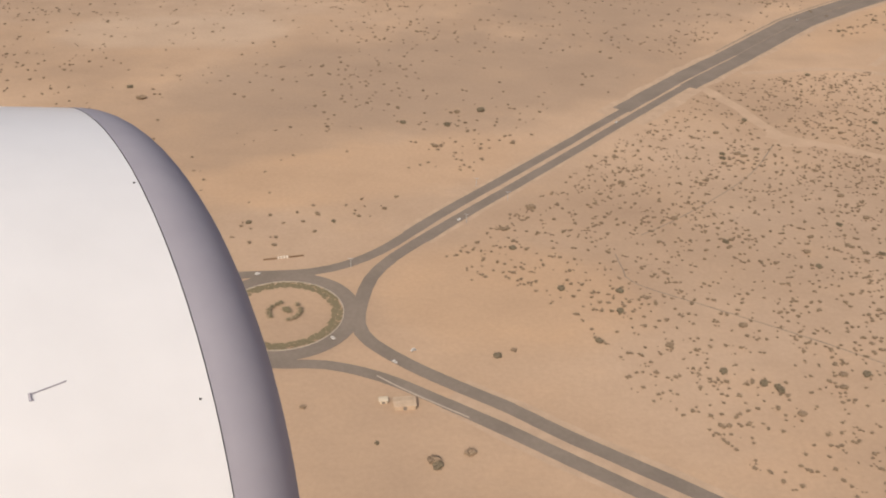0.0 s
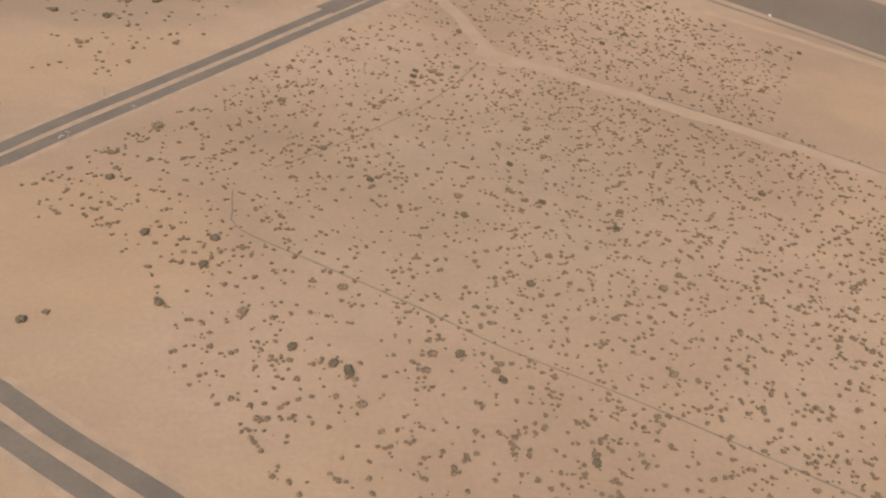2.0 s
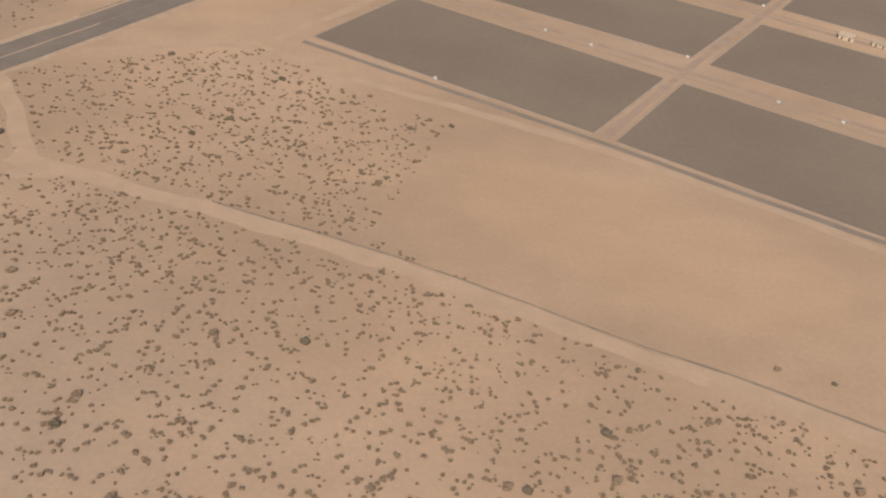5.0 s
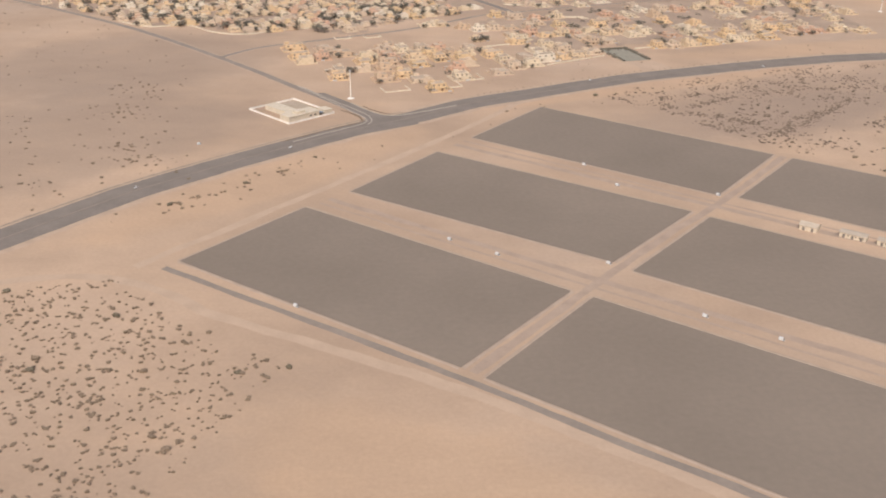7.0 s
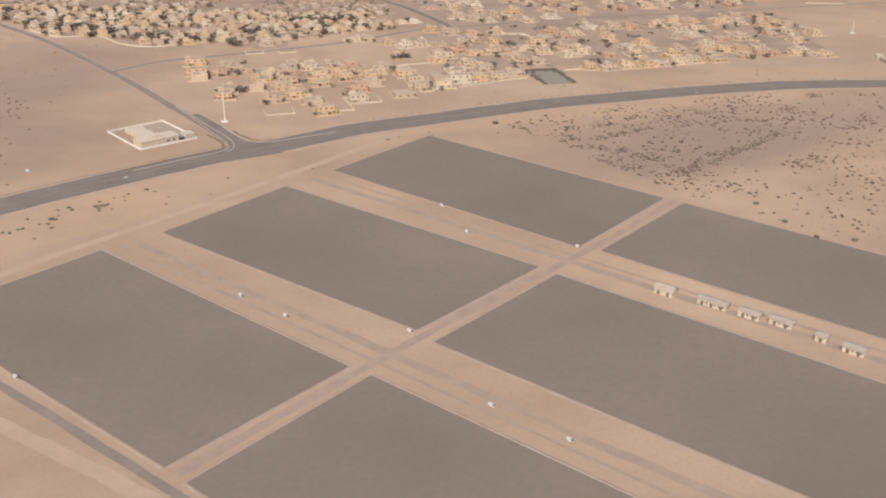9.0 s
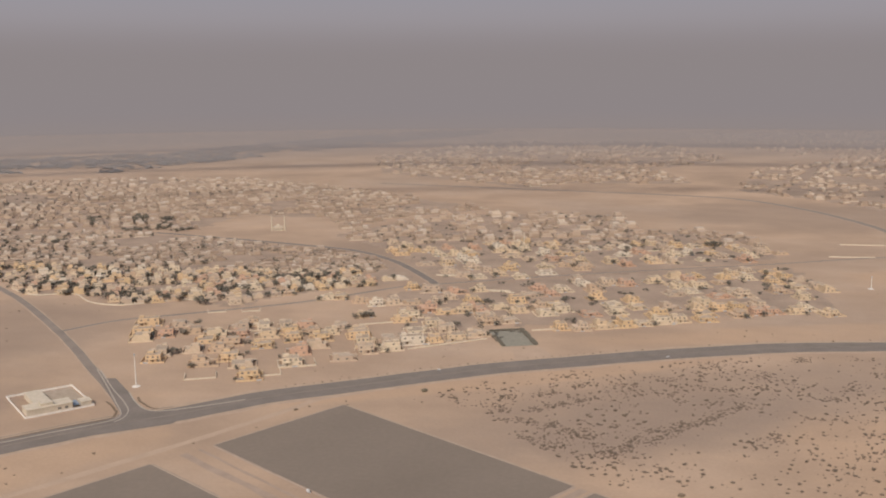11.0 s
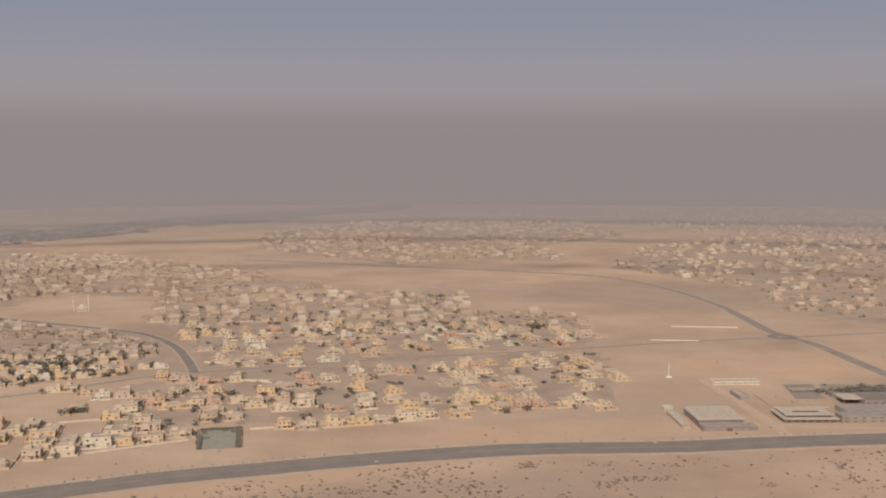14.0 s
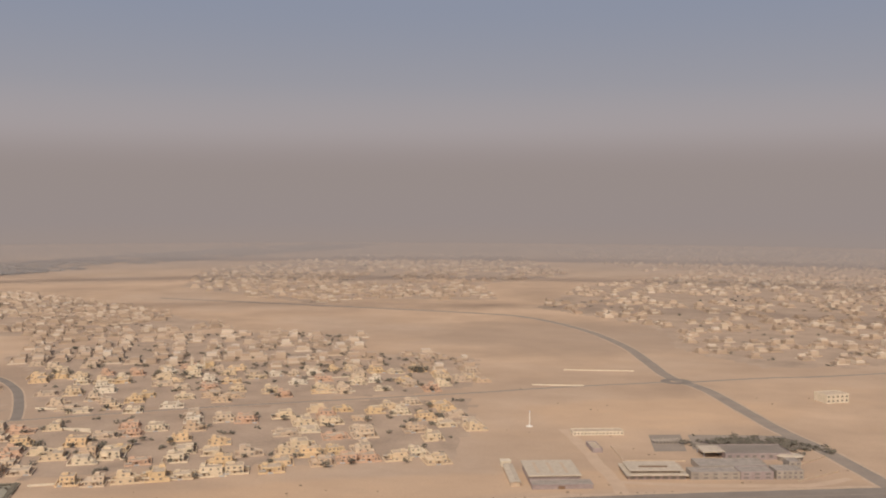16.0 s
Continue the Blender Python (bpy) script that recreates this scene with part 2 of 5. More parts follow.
# ---- builders ----
def link(name, bm, mat, parent=None, label="", m=None):
    me = bpy.data.meshes.new(name)
    bm.to_mesh(me)
    bm.free()
    me.materials.append(mat)
    ob = new(name, me)
    if parent is not None:
        ob.parent = parent
    if m is not None:
        ob.matrix_basis = m
    if label:
        ob["label"] = label
    return ob


def part(name, bm, mat, parent, label=""):
    return link(name, bm, mat, parent, label)


def box(bm, x0, y0, z0, x1, y1, z1, bevel=0.0):
    made = bmesh.ops.create_cube(bm, size=1)["verts"]
    bmesh.ops.scale(bm, vec=(x1 - x0, y1 - y0, z1 - z0), verts=made)
    bmesh.ops.translate(bm, vec=((x0 + x1) / 2, (y0 + y1) / 2, (z0 + z1) / 2), verts=made)
    if bevel:
        edges = list({e for v in made for e in v.link_edges})
        bmesh.ops.bevel(bm, geom=edges, offset=bevel, segments=1, affect="EDGES")
    return bm


def boxes(*rows, bevel=0.0):
    bm = bmesh.new()
    for r in rows:
        box(bm, *r, bevel=bevel)
    return bm


def cone(bm, r0, r1, h, at=(0, 0, 0), sides=8, turn=None):
    made = bmesh.ops.create_cone(bm, cap_ends=True, segments=sides, radius1=r0, radius2=r1, depth=h)["verts"]
    bmesh.ops.translate(bm, vec=(0, 0, h / 2), verts=made)
    if turn is not None:
        bmesh.ops.transform(bm, matrix=turn, verts=made)
    bmesh.ops.translate(bm, vec=at, verts=made)
    return made


def curve_points(pts, step=4.0):
    """A smooth line through plan points."""
    p = [Vector((*q, 0)) for q in pts]
    p = [2 * p[0] - p[1], *p, 2 * p[-1] - p[-2]]
    out = []
    for a, b, c, d in zip(p, p[1:], p[2:], p[3:]):
        n = max(2, int((c - b).length / step))
        for k in range(n):
            t = k / n
            out.append(0.5 * (2 * b + (c - a) * t + (2 * a - 5 * b + 4 * c - d) * t * t + (3 * b - a - 3 * c + d) * t ** 3))
    out.append(p[-2])
    return out


def ribbon(name, pts, left, right, z, mat, wobble=0.0, thick=0.0, parent=None, label="", smooth=True, kind="structure"):
    """A strip along a line, from left to right of it (metres), with sides if thick."""
    line = curve_points(pts) if smooth else [Vector((*q, 0)) for q in pts]
    bm = bmesh.new()
    rows = []
    for k, q in enumerate(line):
        d = (line[min(k + 1, len(line) - 1)] - line[max(k - 1, 0)]).normalized()
        side = Vector((-d.y, d.x, 0))
        wl_, wr_ = (wobble * noise.noise(q * 0.11 + Vector((0, 0, s))) for s in (3.1, 9.7))
        a, b = q + side * (left + wl_), q - side * (right + wr_)
        ring = [(a.x, a.y, z - thick), (a.x, a.y, z), (b.x, b.y, z), (b.x, b.y, z - thick)] if thick else [(a.x, a.y, z), (b.x, b.y, z)]
        rows.append([bm.verts.new(v) for v in ring])
    for r, s in zip(rows, rows[1:]):
        for k in range(len(r) - 1):
            bm.faces.new((r[k], r[k + 1], s[k + 1], s[k]))
    bmesh.ops.recalc_face_normals(bm, faces=bm.faces)
    if not thick and bm.faces and sum(f.normal.z for f in bm.faces) < 0:
        bmesh.ops.reverse_faces(bm, faces=bm.faces)
    ob = link(name, bm, mat, parent, "" if parent is None else label)
    if parent is None:
        tagged(ob, label, name.split("_")[-1], kind=kind)
    return ob


def inside(x, y, poly):
    hit = False
    for (x0, y0), (x1, y1) in zip(poly, poly[1:] + poly[:1]):
        if (y0 > y) != (y1 > y) and x < (x1 - x0) * (y - y0) / (y1 - y0) + x0:
            hit = not hit
    return hit


def near_line(x, y, pts, far):
    for (x0, y0), (x1, y1) in zip(pts, pts[1:]):
        dx, dy = x1 - x0, y1 - y0
        t = min(1, max(0, ((x - x0) * dx + (y - y0) * dy) / (dx * dx + dy * dy)))
        if math.hypot(x - x0 - t * dx, y - y0 - t * dy) < far:
            return True
    return False


def mesh_arrays(bm):
    bmesh.ops.triangulate(bm, faces=bm.faces)
    v = np.array([tuple(q.co) for q in bm.verts], dtype=np.float32)
    bm.verts.index_update()
    f = np.array([[q.index for q in face.verts] for face in bm.faces], dtype=np.int32)
    bm.free()
    return v, f


def scatter(name, shapes, places, mat, label, category):
    """ONE mesh of many small things: places are rows of x, y, z, size, height factor, turn, shape."""
    vs, fs, base = [], [], 0
    for x, y, z, s, h, turn, k in places:
        v, f = shapes[k]
        c, w = math.cos(turn), math.sin(turn)
        q = np.empty_like(v)
        q[:, 0] = (v[:, 0] * c - v[:, 1] * w) * s + x
        q[:, 1] = (v[:, 0] * w + v[:, 1] * c) * s + y
        q[:, 2] = v[:, 2] * s * h + z
        vs.append(q)
        fs.append(f + base)
        base += len(v)
    v, f = np.concatenate(vs), np.concatenate(fs)
    me = bpy.data.meshes.new(name)
    me.from_pydata(v.tolist(), [], f.tolist())
    me.materials.append(mat)
    return tagged(new(name, me), label, category, kind="stuff")


def bush_shape(seed, clumps=6, leaves=26, spread=0.24):
    """A low shrub about 1 m wide: uneven clumps with loose leaf sprays round them."""
    rnd = random.Random(seed)
    bm = bmesh.new()
    for k in range(clumps):
        a, r = rnd.uniform(0, 6.283), spread * math.sqrt(rnd.random())
        s = rnd.uniform(0.16, 0.28)
        made = bmesh.ops.create_icosphere(bm, subdivisions=1, radius=s)["verts"]
        for v in made:
            v.co *= rnd.uniform(0.8, 1.2)
            v.co.z *= 0.9
        bmesh.ops.translate(bm, vec=(r * math.cos(a), r * math.sin(a), s * 0.7 + rnd.uniform(0, 0.22)), verts=made)
    for k in range(leaves):
        a, r, z = rnd.uniform(0, 6.283), rnd.uniform(0.2, 0.48), rnd.uniform(0.03, 0.5)
        c = Vector((r * math.cos(a), r * math.sin(a), z))
        d = Vector((rnd.uniform(-1, 1), rnd.uniform(-1, 1), rnd.uniform(-0.3, 1))).normalized() * 0.11
        e = d.cross(Vector((rnd.uniform(-1, 1), rnd.uniform(-1, 1), rnd.uniform(-1, 1)))).normalized() * 0.07
        bm.faces.new([bm.verts.new(c - d), bm.verts.new(c + e), bm.verts.new(c + d), bm.verts.new(c - e)])
    return bm


def crown_shape(seed, blobs=9, leaves=110, wide=0.42):
    """A tree's crown about 1 m wide and 0.75 m high, over its stem, with gaps."""
    rnd = random.Random(seed)
    bm = bmesh.new()
    for k in range(blobs):
        a, r, z = rnd.uniform(0, 6.283), wide * math.sqrt(rnd.random()), rnd.uniform(0.42, 0.92)
        s = rnd.uniform(0.11, 0.2)
        made = bmesh.ops.create_icosphere(bm, subdivisions=1, radius=s)["verts"]
        for v in made:
            v.co *= rnd.uniform(0.7, 1.3)
            v.co.z *= 0.75
        bmesh.ops.translate(bm, vec=(r * math.cos(a), r * math.sin(a), z), verts=made)
    for k in range(leaves):
        a, r, z = rnd.uniform(0, 6.283), wide * 1.25 * math.sqrt(rnd.random()), rnd.uniform(0.33, 1.05)
        c = Vector((r * math.cos(a), r * math.sin(a), z))
        d = Vector((rnd.uniform(-1, 1), rnd.uniform(-1, 1), rnd.uniform(-0.5, 0.7))).normalized() * 0.08
        e = d.cross(Vector((0.3, rnd.uniform(-1, 1), 1))).normalized() * 0.05
        bm.faces.new([bm.verts.new(c - d), bm.verts.new(c + e), bm.verts.new(c + d), bm.verts.new(c - e)])
    return bm


def tree(seed, x, y, size, label, mat=None):
    """A broad-leaved tree: tapered trunk with limbs, and a crown."""
    rnd = random.Random(seed)
    root = new("tree")
    root.matrix_basis = pose(x, y, 0, 0, 0, rnd.uniform(0, 360))
    bm = bmesh.new()
    cone(bm, 0.05 * size, 0.03 * size, 0.5 * size, sides=7)
    for k in range(4):
        cone(bm, 0.022 * size, 0.008 * size, 0.42 * size, (0, 0, 0.34 * size), 5,
             (Matrix.Rotation(k * 1.6 + rnd.random(), 4, "Z") @ Matrix.Rotation(radians(rnd.uniform(30, 55)), 4, "X")))
    part("trunk", bm, BARK, root)
    bm = crown_shape(seed)
    bmesh.ops.scale(bm, vec=(size,) * 3, verts=bm.verts)
    part("crown", bm, mat or TOWN_TREES, root)
    return tagged(root, label, "tree")


def palm(x, y, h, group=""):
    """A date palm: ringed trunk and drooping fronds."""
    root = new("palm_tree")
    root.matrix_basis = pose(x, y, 0)
    bm = bmesh.new()
    for k in range(5):
        cone(bm, 0.085 - 0.006 * k, 0.072 - 0.006 * k, h / 5, (0, 0, k * h / 5), 7)
    part("trunk", bm, BARK, root)
    for k in range(10):
        bm = bmesh.new()
        a, lift = k * 0.628, (0.5, 0.15)[k % 2]
        row = []
        for j in range(5):
            r = j * 0.22
            z = h + lift * r - 0.55 * r * r
            w = 0.13 * math.sin(math.pi * (j + 0.5) / 5)
            c = Vector((r * math.cos(a), r * math.sin(a), z))
            s = Vector((-math.sin(a), math.cos(a), 0)) * w
            row.append([bm.verts.new(c - s - Vector((0, 0, 0.05))), bm.verts.new(c), bm.verts.new(c + s - Vector((0, 0, 0.05)))])
        for p, q in zip(row, row[1:]):
            for i in range(2):
                bm.faces.new((p[i], p[i + 1], q[i + 1], q[i]))
        part("frond", bm, HEDGE, root)
    return tagged(root, "small date palm planted on the roundabout island", "palm tree", group)


# ---- ground ----
bm = bmesh.new()
bmesh.ops.create_grid(bm, x_segments=40, y_segments=40, size=4900)
tagged(link("ground", bm, SAND), "pale orange desert sand with gravel flats and drifts", "ground", kind="structure")

# ---- roads ----
MAIN = [(-201, 163), (-174, 203), (-149, 237), (-122, 275), (-110, 291), (-80, 323), (-43, 358), (-21, 374), (2, 394), (26, 408),
        (52, 423), (81, 439), (110, 451), (140, 463), (172, 474), (204, 483), (259, 491), (297, 500), (353, 511), (460, 530), (700, 570)]
WEST = [(-262, 71), (-253.2, 85.2), (-238, 107.5), (-220.5, 133.5), (-201, 163), (-190, 180)]
RING = (-289.0, 30.5)
ring_line = lambda r, n=49: [(RING[0] + r * math.cos(k * math.tau / (n - 1)), RING[1] + r * math.sin(k * math.tau / (n - 1))) for k in range(n)]

road = tagged(new("road"), "worn grey dual carriageway with a kerbed median and sandy shoulders", "road", kind="structure")
NARROW = WEST[:-1] + MAIN[1:4]
ribbon("shoulder", MAIN, 9.6, 9.6, 0.03, SHOULDER, wobble=1.6, parent=road)
ribbon("carriageway", [(-197, 169), *MAIN[1:]], 7.0, -0.26, 0.07, ASPHALT, wobble=0.35, parent=road)
ribbon("carriageway", [(-176, 200), *MAIN[2:]], -0.26, 7.0, 0.074, ASPHALT, wobble=0.35, parent=road)
ribbon("median", MAIN[2:], 0.28, 0.28, 0.14, DUSTY, thick=0.15, parent=road, label="low kerbed median filled with sand")
ribbon("shoulder", NARROW, 5.6, 5.6, 0.026, SHOULDER, wobble=0.8, parent=road)
ribbon("carriageway", NARROW, 4.35, -0.9, 0.06, ASPHALT, wobble=0.15, parent=road)
ribbon("carriageway", NARROW, -0.9, 4.35, 0.064, ASPHALT, wobble=0.15, parent=road)
# slip roads that run into the ring
ribbon("slip_road", [(-255.4, 86.7), (-264.5, 71.5), (-270, 63), (-277, 55.5), (-286, 50.2), (-300, 47.2), (-330, 42), (-365, 34), (-520, 22)], 1.7, 1.7, 0.080, ASPHALT, parent=road)
ribbon("slip_road", [(-251, 83.7), (-260.5, 69.3), (-267, 58.5), (-270.6, 49), (-271.4, 38), (-270.6, 28.5), (-266.5, 21.5), (-257, 14.2), (-246.5, 8), (-234.5, 1.6)], 1.8, 1.8, 0.084, ASPHALT, parent=road)
ribbon("slip_road", [(-520, 12), (-365, 23), (-330, 17.5), (-302, 13.5), (-288, 11.2), (-275, 12.2), (-262, 9.0), (-248, 1.8), (-236, -4.6)], 1.6, 1.6, 0.088, ASPHALT, parent=road)
SOUTH_A = [(-246.5, 8), (-234.5, 1.4), (-223.5, -5.6), (-204, -16.8), (-150, -48), (-60, -98)]
SOUTH_B = [(-248, 1.8), (-235.6, -5.0), (-224, -12), (-204.5, -23.5), (-152, -54), (-62, -104)]
ribbon("carriageway", SOUTH_A, 1.75, 1.75, 0.060, ASPHALT, wobble=0.15, parent=road)
ribbon("carriageway", SOUTH_B, 1.75, 1.75, 0.064, ASPHALT, wobble=0.15, parent=road)
ribbon("shoulder", [(-247, 5), (-235, -1.7), (-223.7, -8.8), (-204, -20), (-151, -51), (-61, -101)], 6.2, 6.2, 0.022, SHOULDER, wobble=0.6, parent=road)
ribbon("edge_strip", [(-263.5, 9.6), (-259, 6.6), (-252, 2.6), (-243, -2.2)], 0.16, 0.16, 0.14, KERB, thick=0.14, parent=road, label="pale concrete kerb")

ring = tagged(new("roundabout"), "round sandy traffic island with an olive hedge ring", "roundabout", kind="structure")
ribbon("ring_road", ring_line(16.5), 2.1, 2.1, 0.092, ASPHALT, parent=ring)
ribbon("inner_kerb", ring_line(14.5), 0.12, 0.12, 0.2, KERB, thick=0.2, parent=ring)
rnd = random.Random(5)
bushes_arr = [mesh_arrays(bush_shape(s)) for s in range(7)]
dense_arr = [mesh_arrays(bush_shape(50 + s, 9, 34, 0.36)) for s in range(5)]
hedge_rows = []
for k in range(930):
    a, r = k * math.tau / 310, 13.1 + rnd.uniform(-1.3, 1.1)
    hedge_rows.append((RING[0] + r * math.cos(a), RING[1] + r * math.sin(a), 0.02, rnd.uniform(0.7, 1.1), 0.32, rnd.uniform(0, 6), rnd.randrange(7)))
scatter("hedge", bushes_arr, hedge_rows, HEDGE, "low olive hedge planted round the traffic island", "hedge")
for k in range(22):
    a = k * math.tau / 16 + rnd.uniform(-0.1, 0.1)
    r = 3.4 if k < 16 else rnd.uniform(0.3, 1.6)
    if k in (3, 4, 11, 12):
        continue
    palm(RING[0] + 0.5 + r * math.cos(a) * 1.1, RING[1] + 1.0 + r * math.sin(a) * 1.1, rnd.uniform(0.5, 0.75), "palms on the roundabout")

SIDE = [(-43, 379), (-58, 398), (-75, 419), (-118, 472), (-183, 543), (-256, 606), (-330, 665), (-520, 810)]
STREETS = [
    ("side_road", SIDE, 1.9, "narrow grey asphalt road across open sand"),
    ("street", [(-120, 474), (-103, 497), (-77, 513), (-26, 545), (17, 586), (36, 596)], 1.5, "grey town street between housing blocks"),
    ("street", [(36, 596), (110, 630), (175, 655), (230, 675), (284, 698), (347, 720)], 1.5, "grey town street along the villas"),
    ("street", [(36, 597), (24, 622), (0, 664), (-30, 697), (-60, 712), (-120, 735), (-200, 762)], 2.4, "grey street curving round the old quarter"),
    ("far_road", [(-100, 1130), (60, 1085), (220, 1036), (272, 1005), (313, 933), (336, 853), (344, 790), (350, 735), (364, 700), (373, 648), (380, 608), (388, 578), (394, 545), (398, 519)], 3.6, "wide grey road curving across open sand"),
    ("street", [(357, 720), (406, 738), (457, 752), (620, 815)], 1.7, "narrow grey road over open sand"),
]
for k, (name, pts, half, label) in enumerate(STREETS):
    verge = ribbon(name + "_verge", pts, half * 1.35, half * 1.35, 0.016 + 0.002 * k, SHOULDER, wobble=0.7, label="sandy verge of a town road")
    ribbon(name, pts, half, half, 0.052 + 0.003 * k, ASPHALT if half == 2.4 else DUSTY, wobble=0.2, label=label)
# junction of side road and main road, and the far crossing
def sheet(name, pts, z, mat, label):
    """A flat paved piece with the given outline."""
    bm = bmesh.new()
    face = bm.faces.new([bm.verts.new((x, y, z)) for x, y in pts])
    if face.normal.z < 0 or sum(x0 * y1 - x1 * y0 for (x0, y0), (x1, y1) in zip(pts, pts[1:] + pts[:1])) < 0:
        face.normal_flip()
    bmesh.ops.triangulate(bm, faces=bm.faces)
    return tagged(link(name, bm, mat), label, name.split("_")[-1], kind="structure")


sheet("junction", [(-67.5, 409.1), (-61.3, 409.8), (-48.4, 394), (-41.4, 384.1), (-34.2, 376.7), (-27, 375.6), (-14.6, 382), (-19.7, 364.1), (-50.7, 344.4), (-54, 351.4), (-46, 360.6), (-40.8, 366.3), (-41.1, 371.7), (-46.8, 379.7)], 0.09, ASPHALT, "wide asphalt mouth of a road junction with rounded corners")
for k, (pts, half, label) in enumerate((([(-74.4, 420.8), (-58.4, 397.8), (-46.9, 380.9), (-40.9, 371.7), (-40.5, 365.8), (-45.7, 360), (-54.5, 352.4), (-66.4, 341.1)], 0.22, "pale curved kerb at the junction"), ([(-71.8, 418.7), (-55.4, 396), (-46.4, 384.9), (-39.7, 374.8), (-38.1, 367.2), (-39.6, 363.6)], 0.2, "pale rounded nose of a traffic island"),
                                       ([(-48.4, 394), (-41.4, 384.1), (-34.2, 376.7), (-27.2, 376.2), (-15, 383.2), (-3.7, 390.9)], 0.22, "pale curved kerb at the junction"))):
    ribbon("splitter_kerb", pts, half, half, 0.2 + 0.004 * k, KERB, thick=0.2, label=label)
for pts in ([(-51.4, 383), (-45.3, 376.1), (-42.2, 369.7), (-43.4, 365.5), (-55.8, 355), (-70.3, 341.1)], [(-42.7, 388.6), (-38, 382.6), (-33.3, 378.7), (-30.4, 377.7)]):
    line, rows_h = curve_points(pts, 0.55), []
    for q in line:
        rows_h.append((q.x + rnd.uniform(-0.3, 0.3), q.y + rnd.uniform(-0.3, 0.3), 0, rnd.uniform(0.8, 1.2), 0.45, rnd.uniform(0, 6), rnd.randrange(7)))
    scatter("verge_hedge", bushes_arr, rows_h, LEAF, "low dark hedge along the road verge", "hedge")
ribbon("junction_ring", [(352 + 6 * math.cos(k * math.tau / 24), 722 + 6 * math.sin(k * math.tau / 24)) for k in range(25)], 2.6, 2.6, 0.11, ASPHALT, label="small asphalt roundabout on open sand")

# tracks over the sand
LINE_A = [(-209, 68), (-207.5, 60), (-204.8, 53.6), (-185.2, 43.5), (-165, 33), (-149.6, 24.2), (-124, 12.5), (-80, -10)]
LINE_B = [(-201.3, 79.2), (-192.6, 87.4), (-178, 103.8), (-163.4, 123.6), (-151.6, 147.8)]
PATHS = [
    [(-153, 154.5), (-148, 152.6), (-138.6, 149), (-106.2, 135.3), (-73.8, 120), (-49.4, 106.7), (-21.4, 89.5), (3, 76), (60, 40)],
    [(-170, 202), (-161.2, 184.5), (-154, 168.2), (-147.5, 149)],
]
ribbon("track", PATHS[0], 2.5, 2.5, 0.012, TRACK, wobble=1.5, label="pale sandy vehicle track through shrubs")
ribbon("track", PATHS[1], 2.2, 2.2, 0.016, TRACK, wobble=1.6, label="pale sandy track that branches off to the road")
ribbon("track", [(-152, 147), (-146, 147.5), (-140, 148)], 1.9, 1.9, 0.020, TRACK, wobble=1.6, label="pale trampled sand where two tracks meet")
ribbon("scored_line", PATHS[0][3:], 3.3, -2.6, 0.02, DITCH, wobble=0.35, label="dark broken edge of a sandy track")
ribbon("track", [(-150, 216), (-112, 226), (-88, 219), (-68, 204), (-33, 185), (10, 158), (58, 120), (120, 70)], 1.8, 1.8, 0.010, TRACK, wobble=1.0, label="pale sandy track beside the dark fields")
ribbon("scored_line", LINE_A, 0.22, 0.22, 0.010, DITCH, wobble=0.1, label="thin dark line scored across the sand")
ribbon("scored_line", LINE_B, 0.2, 0.2, 0.011, DITCH, wobble=0.1, label="thin dark line scored across the sand")
ribbon("track", [(-96, 232), (-45, 299), (0, 360), (24, 396), (36, 404)], 1.6, 1.6, 0.010, TRACK, wobble=0.8, label="pale sandy track along the field ends")
ribbon("ditch", [(-88, 231.5), (-60, 212), (-8, 175), (30, 146), (70, 117), (130, 72)], 1.15, 1.15, 0.014, DUSTY, wobble=0.4, label="dark shallow ditch along the dark fields")

ribbon("verge_strip", MAIN[2:8], 9.0, -8.1, 0.045, DITCH, wobble=0.25, label="dark narrow planted strip beside the road")
for k, pts in enumerate(([(-47.5, 283), (136, 146)], [(-5.5, 339), (183, 199)], [(-5.3, 177.4), (24.9, 216.3), (56, 255), (84, 287), (115, 327)])):
    ribbon("field_track", pts, 1.3, 1.3, 0.018 + 0.004 * k, RUT, wobble=0.7, label="rutted earth track between the dark fields")
ribbon("field_track", [(-50, 279.5), (22, 225), (133.5, 141.5)], 0.5, 0.5, 0.032, RUT, wobble=0.4, label="narrow rutted wheel track beside the fields")
ribbon("field_track", [(-2, 343.5), (75, 284), (186, 203.5)], 0.5, 0.5, 0.036, RUT, wobble=0.4, label="narrow rutted wheel track beside the fields")

